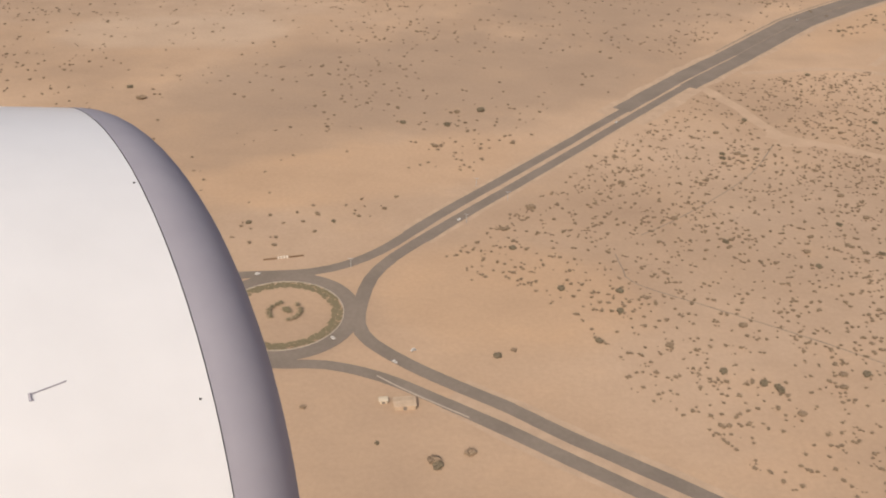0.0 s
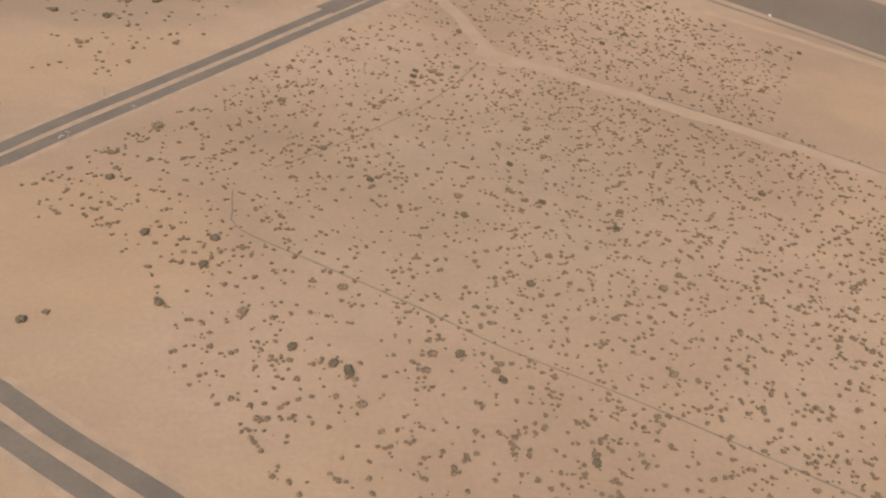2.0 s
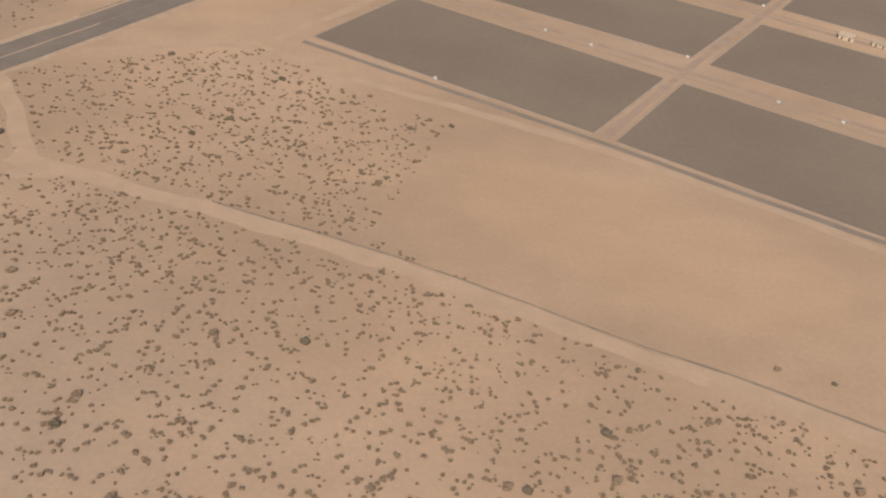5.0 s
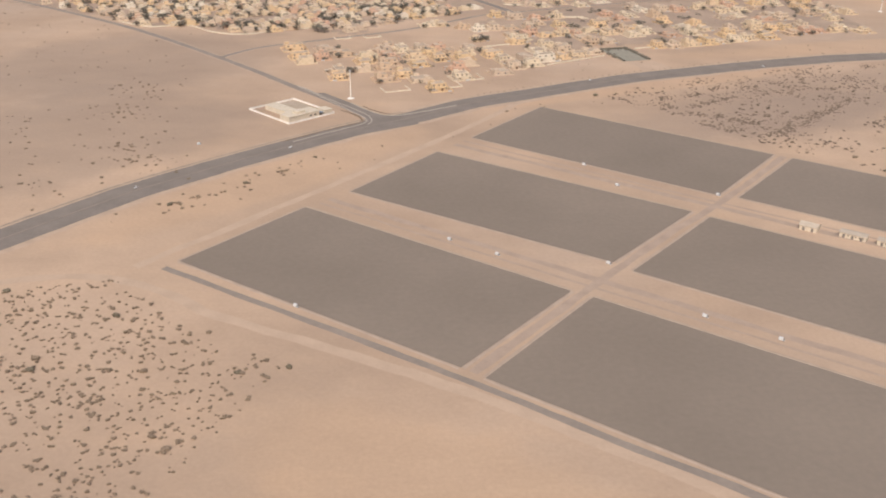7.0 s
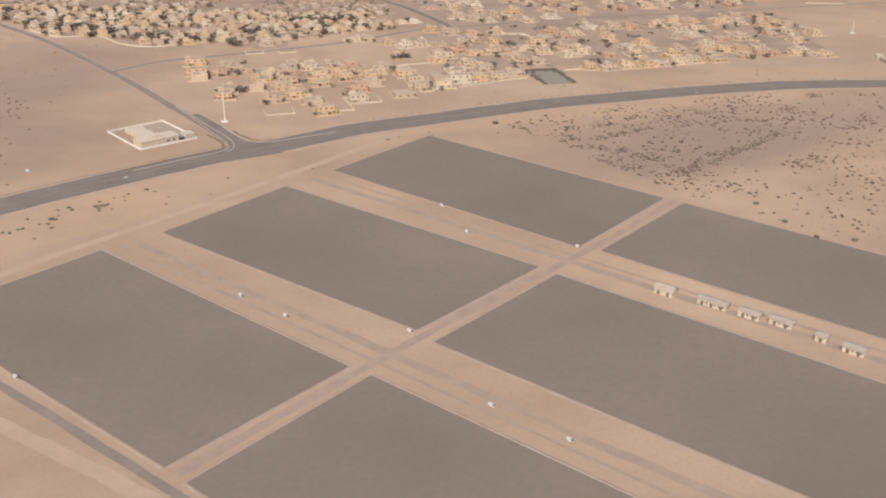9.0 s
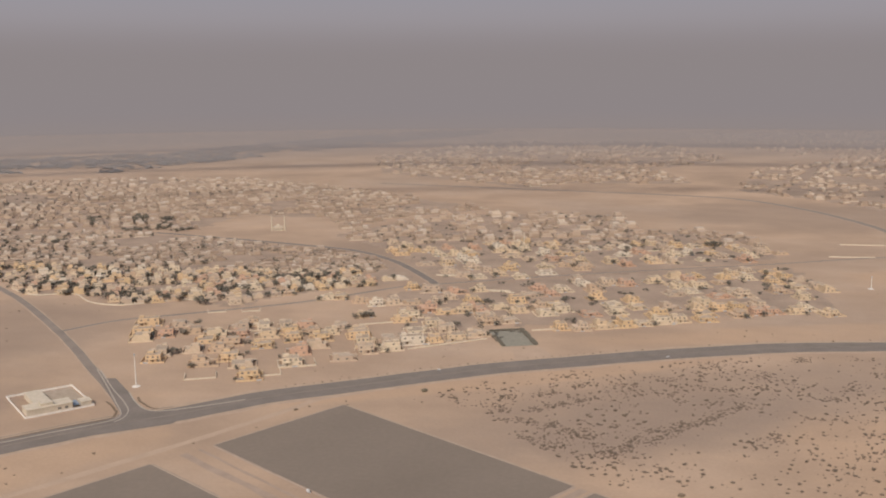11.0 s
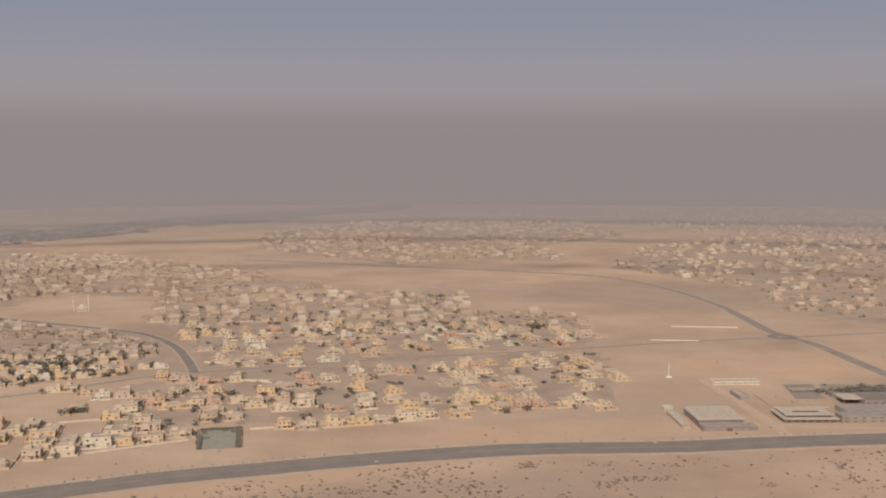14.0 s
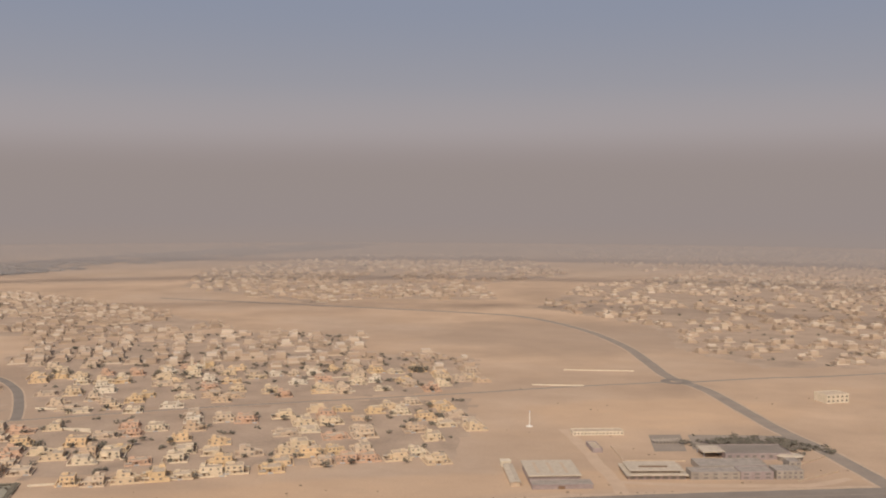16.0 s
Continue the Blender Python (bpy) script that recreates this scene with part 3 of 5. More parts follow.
# ---- dark fields ----
def field(corners, label):
    """A flat dark plot, slightly raised, with a pale bank round it."""
    root = tagged(new("dark_field"), label, "field", "dark fields", kind="structure")
    c = [Vector((*q, 0)) for q in corners]
    bm = bmesh.new()
    n = 24
    grid = [[bm.verts.new((c[0].lerp(c[3], i / n)).lerp(c[1].lerp(c[2], i / n), j / n) + Vector((0, 0, 0.06))) for j in range(n + 1)] for i in range(n + 1)]
    for i in range(n):
        for j in range(n):
            bm.faces.new((grid[i][j], grid[i + 1][j], grid[i + 1][j + 1], grid[i][j + 1]))
    bmesh.ops.recalc_face_normals(bm, faces=bm.faces)
    if sum(f.normal.z for f in bm.faces) < 0:
        bmesh.ops.reverse_faces(bm, faces=bm.faces)
    part("soil", bm, PLOT, root)
    for k in range(4):
        a, b = c[k], c[(k + 1) % 4]
        d = (b - a).normalized()
        s = Vector((-d.y, d.x, 0))
        if s.dot((c[0] + c[1] + c[2] + c[3]) / 4 - a) > 0:
            s = -s
        bm = bmesh.new()
        steps = max(4, int((b - a).length / 3))
        rows = []
        for i in range(steps + 1):
            q = a.lerp(b, i / steps)
            h = 0.09 + 0.05 * noise.noise(q * 0.3)
            w = 0.55 + 0.15 * noise.noise(q * 0.2 + Vector((5, 0, 0)))
            rows.append([bm.verts.new(q + s * o + Vector((0, 0, z))) for o, z in ((-0.05, 0.0), (w * 0.5, h), (w, h * 0.9), (w * 1.8, 0.0))])
        for p, q in zip(rows, rows[1:]):
            for i in range(3):
                bm.faces.new((p[i], p[i + 1], q[i + 1], q[i]))
        bmesh.ops.recalc_face_normals(bm, faces=bm.faces)
        part("bank", bm, BERM, root)
    return root


FIELD_LABEL = "dark brown flat field plot edged with pale earth banks"
# two columns of plots, three rows deep; the second column runs on out of view
field([(-84.7, 235.8), (-54.2, 276), (22.3, 218), (-8, 179.6)], FIELD_LABEL)
field([(-2.6, 175.2), (27.6, 214.6), (129, 138), (98, 98)], FIELD_LABEL)
field([(-41, 289.7), (-12, 330.4), (68, 273.5), (36.5, 235.8)], FIELD_LABEL)
field([(41, 230.2), (72.6, 269), (174, 193), (143, 154)], FIELD_LABEL)
field([(1.4, 347.5), (32.5, 389.5), (112, 329), (80.3, 287.8)], FIELD_LABEL)
field([(86.5, 285.6), (117.7, 325), (219, 249), (188, 209)], FIELD_LABEL)

# ---- shrubs ----
rnd = random.Random(11)
FIELD_A = [(-252, 62), (-205, 140), (-172, 186), (-160, 204), (-100, 226), (-69, 192), (-46, 180), (-58, 155), (-71, 125), (-40, 104), (-20, 84), (30, 55), (80, 10),
           (0, -50), (-110, -50), (-180, -22), (-196, -2), (-214, 12), (-226, 34), (-246, 50)]
CLEAR = [(-250, 50), (-238, 52), (-224, 40), (-212, 22), (-218, 6), (-262, 20)]
FIELD_B = [(-520, 60), (-300, 62), (-262, 92), (-215, 168), (-165, 240), (-135, 290), (-180, 380), (-300, 420), (-520, 380)]
FIELD_C = [(122, 330), (62, 404), (84, 428), (120, 444), (180, 464), (260, 482), (360, 500), (420, 470), (330, 330), (250, 250), (168, 292)]


def clumped(x, y, scale, seed):
    return noise.noise(Vector((x * scale, y * scale, seed)))


near_bushes, rows_a, rows_b, rows_c, rows_d = [], [], [], [], []
for k in range(9200):
    x, y = rnd.uniform(-255, 85), rnd.uniform(-52, 228)
    if not inside(x, y, FIELD_A) or inside(x, y, CLEAR) or (near_line(x, y, PATHS[0], 3.0) or near_line(x, y, PATHS[1], 2.6)):
        continue
    if clumped(x, y, 0.03, 2.0) < -0.3 and rnd.random() < 0.4:
        continue
    s = rnd.choice((0.5, 0.65, 0.8, 0.9, 1.0, 1.15, 1.35)) * rnd.uniform(0.85, 1.15)
    if rnd.random() < 0.018:
        s = rnd.uniform(1.85, 2.15)
    row = (x, y, 0.0, s, rnd.uniform(0.55, 0.85), rnd.uniform(0, 6.28), rnd.randrange(7))
    if s > 1.84 and len(near_bushes) < 110:
        near_bushes.append(row)
        continue
    rows_a.append(row)
    while rnd.random() < 0.16:
        rows_a.append((x + rnd.uniform(-1.1, 1.1), y + rnd.uniform(-0.9, 0.9), 0, s * rnd.uniform(0.5, 0.9), rnd.uniform(0.5, 0.8), rnd.uniform(0, 6.28), rnd.randrange(7)))
more = random.Random(23)
for k in range(6600):
    x, y = more.uniform(-255, 85), more.uniform(-52, 228)
    if not inside(x, y, FIELD_A) or inside(x, y, CLEAR) or (near_line(x, y, PATHS[0], 3.0) or near_line(x, y, PATHS[1], 2.6)):
        continue
    if x < -150 and more.random() < 0.5:
        continue
    for q in range(more.choice((1, 1, 1, 2, 3))):
        rows_a.append((x + more.uniform(-1.3, 1.3) * q, y + more.uniform(-0.9, 0.9) * q, 0, more.uniform(0.6, 1.25), more.uniform(0.5, 0.8), more.uniform(0, 6.28), more.randrange(7)))
for k in range(7000):
    x, y = rnd.uniform(-520, -130), rnd.uniform(60, 420)
    if not inside(x, y, FIELD_B) or near_line(x, y, MAIN, 13) or near_line(x, y, WEST, 8):
        continue
    c = clumped(x, y, 0.022, 7.0)
    if rnd.random() > max(0.10, 0.26 + 1.3 * c):
        continue
    rows_b.append((x, y, 0, rnd.uniform(0.7, 1.6), rnd.uniform(0.45, 0.7), rnd.uniform(0, 6.28), rnd.randrange(7)))
STREAKS = [[(119, 352.6), (129, 359.5), (133, 370)], [(134.8, 363.7), (146.7, 378.7), (157.7, 389.6), (172, 405)], [(96.4, 390.5), (106.4, 397.9), (116.7, 405.4)], [(103, 377.8), (109.4, 372.4), (114.8, 370.8)],
           [(88.7, 380.2), (94.5, 380.8), (100.2, 377.4)], [(83.3, 395.3), (89.5, 391)], [(94.5, 368.5), (100, 361.3)], [(175.3, 377.6), (174.4, 369.6)]]
for k in range(60):
    x, y, a = rnd.uniform(85, 330), rnd.uniform(350, 470), rnd.uniform(0.3, 1.3)
    n = rnd.uniform(2.5, 8)
    STREAKS.append([(x, y), (x + n * math.cos(a), y + n * math.sin(a))])
for line in STREAKS:
    for q in curve_points(line, 0.45):
        if not inside(q.x, q.y, FIELD_C) or near_line(q.x, q.y, MAIN, 12):
            continue
        for k in range(rnd.choice((1, 2, 2, 3))):
            rows_c.append((q.x + rnd.gauss(0, 1.5), q.y + rnd.gauss(0, 1.6), 0, rnd.uniform(0.4, 1.05), rnd.uniform(0.35, 0.55), rnd.uniform(0, 6.28), rnd.randrange(5)))
for k in range(26000):
    x, y = rnd.uniform(60, 420), rnd.uniform(250, 500)
    if not inside(x, y, FIELD_C) or near_line(x, y, MAIN, 12):
        continue
    c = clumped(x, y, 0.03, 4.0) + 0.6 * clumped(x, y, 0.11, 1.0)
    thin = max(0.4, 1.0 - max(0.0, x - 150) / 200) * (0.25 if y < 330 else 1.0)
    if rnd.random() > max(0.06, 0.34 + 1.1 * c) * thin:
        continue
    rows_c.append((x, y, 0, rnd.choice((0.4, 0.5, 0.65, 0.8, 1.0, 1.3)) * rnd.uniform(0.85, 1.15), rnd.uniform(0.4, 0.7), rnd.uniform(0, 6.28), rnd.randrange(5)))
for k in range(2400):
    x, y = rnd.uniform(-420, 420), rnd.uniform(255, 700)
    if inside(x, y, FIELD_C) or near_line(x, y, MAIN, 9.5):
        continue
    if near_line(x, y, MAIN, 34) and rnd.random() < 0.35 or (x < -110 and rnd.random() < 0.55 and not near_line(x, y, SIDE, 5) and not inside(x, y, [(-250, 580), (-150, 540), (30, 600), (-100, 730), (-420, 720)])) or (x > 250 and rnd.random() < 0.15):
        if -100 < x < 125 and y < 120 + 0.0 or (x > -60 and y < 395 and x < 60 and y < 340 + x):
            continue
        rows_d.append((x, y, 0, rnd.uniform(0.5, 1.3), rnd.uniform(0.5, 0.8), rnd.uniform(0, 6.28), rnd.randrange(7)))
for k in range(46):
    t = rnd.random()
    rows_d.append((-100 + 48 * t + rnd.gauss(0, 3.5), 272 + 52 * t + rnd.gauss(0, 2.5), 0, rnd.uniform(0.9, 1.7), 0.6, rnd.uniform(0, 6), rnd.randrange(7)))
# dry shrubs on the flat west of the side road
for x, y in ((-142, 378.6), (-126.5, 332.8), (-144.9, 410.9), (-113.8, 319.3)):
    for k in range(34):
        rows_d.append((x + rnd.gauss(0, 9), y + rnd.gauss(0, 9), 0, rnd.uniform(0.6, 1.7), rnd.uniform(0.45, 0.7), rnd.uniform(0, 6), rnd.randrange(7)))
# a loose row of young trees on the town side of the main road
verge_line = curve_points(MAIN, 3.4)
for k, (a, b) in enumerate(zip(verge_line, verge_line[1:])):
    if not 10 < a.x < 330 or rnd.random() < (0.3 if a.x < 130 else 0.75):
        continue
    d = (b - a).normalized()
    q = a + Vector((-d.y, d.x, 0)) * rnd.uniform(8.4, 9.6)
    rows_d.append((q.x, q.y, 0, rnd.uniform(0.6, 1.0), 0.9, rnd.uniform(0, 6), rnd.randrange(7)))
scatter("desert_shrubs", bushes_arr, rows_a, LEAF, "many low olive-brown desert shrubs scattered on sand", "shrubs")
scatter("sparse_shrubs", bushes_arr, rows_b, LEAF, "sparse dry desert shrubs in drifts across sand", "shrubs")
scatter("heath_shrubs", dense_arr, rows_c, LEAF_MAUVE, "low dry mauve-brown scrub growing in patches", "shrubs")
scatter("roadside_shrubs", bushes_arr, rows_d, LEAF, "scattered low shrubs along the road verge", "shrubs")

BIG = [(-231.5, 91.9, 2.7), (-238.1, 19.3, 2.0), (-234.6, 21.9, 1.6), (-178.1, 13.5, 2.3), (-164.3, 15.8, 1.8), (-158.1, 21.0, 2.0), (-175.4, 5.9, 1.9), (-178.4, 14.5, 1.8),
       (-237.6, 136.8, 1.9), (-259.9, 149.3, 2.6), (-257.3, 161.4, 2.2), (-249.3, 163.7, 2.9), (-262.2, 131.2, 2.0), (-274.9, 149.6, 2.2), (-272.5, 86.4, 1.5), (-285.3, 77.1, 1.5),
       (-298.4, 62.3, 1.4), (-308.2, 73.7, 1.7), (-369.6, 160.3, 3.4), (-377.6, 170.7, 2.4), (-277, -2.6, 1.5), (-260.4, -11.8, 1.1), (-248.9, -15.8, 2.6), (-248.0, -17.2, 2.2), (-242.2, -12.8, 2.3),
       (-58.2, 177.1, 1.6), (-52.5, 182.4, 1.6), (-46.9, 179.4, 1.8), (-68.2, 195.3, 1.5), (-97.3, 277.1, 1.9), (-95, 278.5, 1.8), (-76.7, 296.9, 1.8), (-67.4, 307.8, 1.5), (-56, 323.5, 1.3), (17.4, 382.2, 1.5),
       (58.3, 407.4, 2.4), (140.9, 325.9, 2.0), (145.9, 311.2, 1.9), (123.7, 343.2, 1.6), (152.1, 299.8, 1.7), (162.8, 297.9, 2.0), (-20, 83, 1.3), (8, 84, 1.5), (18, 80, 1.2)]
bush_meshes = []
for k in range(6):
    bm = bush_shape(90 + k, 11, 60, 0.36)
    me = bpy.data.meshes.new("bush")
    bm.to_mesh(me)
    bm.free()
    me.materials.append(LEAF_GREEN if k % 2 else LEAF)
    bush_meshes.append(me)
for k, (x, y, s) in enumerate(BIG + [(r[0], r[1], r[3]) for r in near_bushes]):
    ob = tagged(new("bush", bush_meshes[k % 6]), "large rounded dusty green desert bush on sand" if k % 2 else "large rounded olive-brown desert bush on sand", "bush", "desert bushes")
    ob.matrix_basis = Matrix.Translation((x, y, -0.02)) @ Matrix.Rotation(k * 2.1, 4, "Z") @ Matrix.Diagonal((s, s, s * 0.72, 1))


# ---- villas ----
def paint(thing, k):
    """One house colour for all rendered parts of a thing."""
    for o in thing.children:
        o.color = (*PAINTS[k % len(PAINTS)], 1)


def villa(seed, label):
    """A flat-roofed villa of two or three set-back storeys in a walled plot, with balcony, porch, windows on all sides, boundary wall and gate."""
    rnd = random.Random(seed * 7 + 3)
    root = new("villa")
    w, d = rnd.uniform(4.4, 6.8), rnd.uniform(3.8, 5.4)
    h1, h2 = rnd.uniform(1.25, 1.45), rnd.uniform(1.1, 1.3)
    uw0, uw1 = (-w / 2, rnd.uniform(0.0, 0.5) * w) if seed % 2 else (rnd.uniform(-0.5, 0.0) * w, w / 2)
    if seed % 4 == 0:
        uw0, uw1 = -w / 2, w / 2
    ud0 = -d / 2 + rnd.choice((0.0, 0.5, 1.2))
    single = seed % 5 == 3
    if single:
        h2 = 0.0
    top = h1 + h2
    bay = rnd.uniform(-0.3, 0.3) * w
    part("ground_floor", boxes((-w / 2, -d / 2, 0, w / 2, d / 2, h1)), PLASTER, root)
    part("bay", boxes((bay - 0.9, -d / 2 - 0.7, 0, bay + 0.9, -d / 2 + 0.01, h1 + (0.25 if seed % 3 else 1.1))), PLASTER, root)
    decks = [(-w / 2, -d / 2, w / 2, d / 2, h1)]
    if not single:
        part("upper_floor", boxes((uw0, ud0, h1, uw1, d / 2 - 0.003, top)), PLASTER, root)
        decks.append((uw0, ud0, uw1, d / 2, top))
    part("roof_room", boxes((uw0 + 0.4, d / 2 - 1.7, top, uw0 + rnd.uniform(1.6, 2.4), d / 2 - 0.3, top + rnd.uniform(0.6, 0.95))), PLASTER, root)
    for x0, y0, x1, y1, z in decks:
        rim = bmesh.new()
        for r in ((x0, y0, x1, y0 + 0.14), (x0, y1 - 0.14, x1, y1), (x0, y0 + 0.14, x0 + 0.14, y1 - 0.14), (x1 - 0.14, y0 + 0.14, x1, y1 - 0.14)):
            box(rim, r[0] - 0.03, r[1] - 0.03, z - 0.02, r[2] + 0.03, r[3] + 0.03, z + 0.2)
        part("parapet", rim, PLASTER, root)
    x0, y0, x1, y1, z = decks[-1]
    part("roof", boxes((x0 + 0.2, y0 + 0.2, z + 0.004, x1 - 0.2, y1 - 0.2, z + 0.05)), ROOF, root)
    part("water_tank", boxes((x1 - 1.1, y1 - 1.0, z + 0.05, x1 - 0.5, y1 - 0.5, z + 0.45), bevel=0.08), ROOFMETAL, root, "pale rooftop water tank")
    part("porch", boxes((bay - 1.05, -d / 2 - 1.2, h1 - 0.05, bay + 1.05, -d / 2 - 0.7, h1 + 0.1), (bay - 1.0, -d / 2 - 1.15, 0, bay - 0.85, -d / 2 - 1.0, h1 - 0.05),
                        (bay + 0.85, -d / 2 - 1.15, 0, bay + 1.0, -d / 2 - 1.0, h1 - 0.05)), PLASTER, root)
    part("door", boxes((bay - 0.34, -d / 2 - 0.73, 0, bay + 0.34, -d / 2 - 0.69, 0.95)), DOORWOOD, root)
    for x in (-w * 0.38, w * 0.38):
        if abs(x - bay) > 1.3:
            part("window", boxes((x - 0.34, -d / 2 - 0.035, 0.3, x + 0.34, -d / 2 + 0.02, 1.0)), GLASS, root)
    if not single:
        span = uw1 - uw0
        bays = 3 if span > 4 else 2
        for n in range(bays):
            x = uw0 + span * (n + 0.5) / bays
            part("window", boxes((x - 0.3, ud0 - 0.035, h1 + 0.25, x + 0.3, ud0 + 0.02, h1 + 0.92)), GLASS, root)
        for x, side in ((uw0, -1), (uw1, 1)):
            part("window", boxes((min(x, x + side * 0.035), 0.2, h1 + 0.3, max(x, x + side * 0.035), 0.9, h1 + 0.88)), GLASS, root)
        if seed % 3 == 2:
            x = (uw0 + uw1) / 2
            part("balcony", boxes((x - 0.9, ud0 - 0.75, h1 + 0.02, x + 0.9, ud0 - 0.04, h1 + 0.12), (x - 0.9, ud0 - 0.75, h1 + 0.12, x + 0.9, ud0 - 0.66, h1 + 0.42)), PLASTER, root)
    for side in (-1, 1):
        x = side * w / 2
        for y in (-d * 0.28, d * 0.22):
            part("window", boxes((min(x, x + side * 0.035), y - 0.32, 0.38, max(x, x + side * 0.035), y + 0.32, 0.98)), GLASS, root)
    px, py = w / 2 + rnd.uniform(0.7, 1.3), d / 2 + rnd.uniform(0.8, 1.4)
    gx = rnd.uniform(-0.5, 0.5) * w
    yf = -py - rnd.uniform(0.5, 1.6)
    fence = boxes((-px, yf, 0, gx - 0.8, yf + 0.14, 0.62), (gx + 0.8, yf, 0, px, yf + 0.14, 0.62), (-px, py - 0.14, 0, px, py, 0.62),
                  (-px, yf + 0.14, 0, -px + 0.14, py - 0.14, 0.62), (px - 0.14, yf + 0.14, 0, px, py - 0.14, 0.62),
                  (gx - 0.95, yf - 0.03, 0, gx - 0.75, yf + 0.17, 0.8), (gx + 0.75, yf - 0.03, 0, gx + 0.95, yf + 0.17, 0.8))
    part("boundary_wall", fence, PLASTER, root, "rendered boundary wall round the plot")
    if seed % 3:
        part("gate", boxes((gx - 0.75, yf + 0.05, 0.04, gx + 0.75, yf + 0.09, 0.6)), METAL, root, "sheet steel gate")
    if seed % 2:
        part("car_port", boxes((-px + 0.2, yf + 0.2, 0.78, -px + 2.2, yf + 1.7, 0.84), (-px + 2.0, yf + 1.5, 0, -px + 2.1, yf + 1.6, 0.78), (-px + 2.0, yf + 0.3, 0, -px + 2.1, yf + 0.4, 0.78)), ROOFMETAL, root, "flat sheet car port on posts")
    if seed % 3 == 1:
        part("annex", boxes((px - 1.9, py - 1.9, 0, px - 0.142, py - 0.142, 0.95), (px - 1.95, py - 1.95, 0.95, px - 0.1, py - 0.1, 1.08)), PLASTER, root)
    return tagged(root, label, "house", "villas of the town")


def small_house(seed):
    """A low older house with an upper room, a roof edge and a yard wall."""
    rnd = random.Random(seed)
    root = new("old_house")
    w, d, h = rnd.uniform(4.2, 5.6), rnd.uniform(3.6, 4.6), rnd.uniform(1.3, 2.3)
    part("wall", boxes((-w / 2, -d / 2, 0, w / 2, d / 2, h)), PLASTER, root)
    part("upper_room", boxes((-w / 2 + 0.5, 0, h, 0.3, d / 2 - 0.3, h + 0.8)), PLASTER, root)
    part("roof", boxes((0.45, -d / 2 + 0.2, h + 0.004, w / 2 - 0.2, d / 2 - 0.2, h + 0.04)), ROOF, root)
    for x in (-w * 0.27, w * 0.27):
        part("window", boxes((x - 0.3, -d / 2 - 0.03, h * 0.45, x + 0.3, -d / 2 + 0.02, h * 0.45 + 0.55)), GLASS, root)
    part("door", boxes((-0.25, -d / 2 - 0.03, 0, 0.25, -d / 2 + 0.02, 0.8)), DOORWOOD, root)
    part("yard_wall", boxes((-w / 2 - 0.5, -d / 2 - 1.4, 0, w / 2 + 0.5, -d / 2 - 1.28, 0.6), (-w / 2 - 0.5, -d / 2 - 1.28, 0, -w / 2 - 0.38, d / 2, 0.6),
                            (w / 2 + 0.38, -d / 2 - 1.28, 0, w / 2 + 0.5, d / 2, 0.6)), PLASTER, root)
    return tagged(root, "small flat-roofed beige house in the crowded old quarter", "house", "houses of the old quarter")


def house_block(seed):
    """A plain far house for the joined quarters."""
    rnd = random.Random(seed)
    w, d, h = rnd.uniform(4.6, 6.4), rnd.uniform(4, 5.2), rnd.uniform(1.2, 1.6)
    k = rnd.uniform(-0.3, 0.3) * w
    return boxes((-w / 2, -d / 2, 0, w / 2, d / 2, h), (min(k, w / 2 - 0.2), -d / 2 + rnd.uniform(0, 1), h, w / 2 - 0.003, d / 2 - 0.3, h + 1.1), (-w / 2, -d / 2 - 0.4, 0, k - 0.4, -d / 2 - 0.003, h * 1.2),
                 (-w / 2 - 1, -d / 2 - 1.8, 0, w / 2 + 1, -d / 2 - 1.6, 0.6), (-w / 2 - 1, -d / 2 - 1.6, 0, -w / 2 - 0.8, d / 2 + 1, 0.6), (w / 2 + 0.8, -d / 2 - 1.6, 0, w / 2 + 1, d / 2 + 1, 0.6))


FRONT_A = [(-93, 486), (-82, 503), (-20, 498), (40, 515), (36, 456), (10, 432), (0, 412), (-38, 405), (-66, 449)]
FRONT_B = [(40, 464), (66, 480), (64, 498), (90, 512), (100, 513), (163, 532), (238, 552), (248, 600), (236, 660), (205, 664), (110, 624), (42, 590), (12, 566), (36, 520)]
MIDDLE = [(44, 606), (110, 637), (175, 662), (230, 684), (240, 700), (238, 784), (196, 808), (155, 787), (154, 868), (139, 890), (50, 892), (-20, 845), (-62, 765), (-8, 702), (18, 650)]
OLD = [(-237, 587), (-208, 578), (-176, 547), (-148, 549), (-115, 531), (-84, 547), (-60, 530), (-34, 566), (5, 592), (20, 616), (-6, 656), (-34, 686), (-75, 709), (-115, 720), (-184, 748), (-252, 762), (-310, 742), (-370, 700), (-330, 655)]
NORTH = [(-325, 748), (-250, 778), (-180, 774), (-165, 866), (-86, 850), (-50, 772), (-40, 850), (40, 920), (-97, 1051), (-263, 1162), (-437, 1144), (-560, 1080), (-480, 850)]
EAST = [(352, 990), (374, 930), (370, 836), (412, 776), (464, 776), (560, 830), (640, 1000), (740, 1400), (460, 1450), (330, 1300), (280, 1085)]
FAR = [(66, 1095), (103, 1148), (242, 1156), (215, 1330), (330, 1480), (250, 1900), (-60, 1850), (-180, 1500), (-120, 1250)]


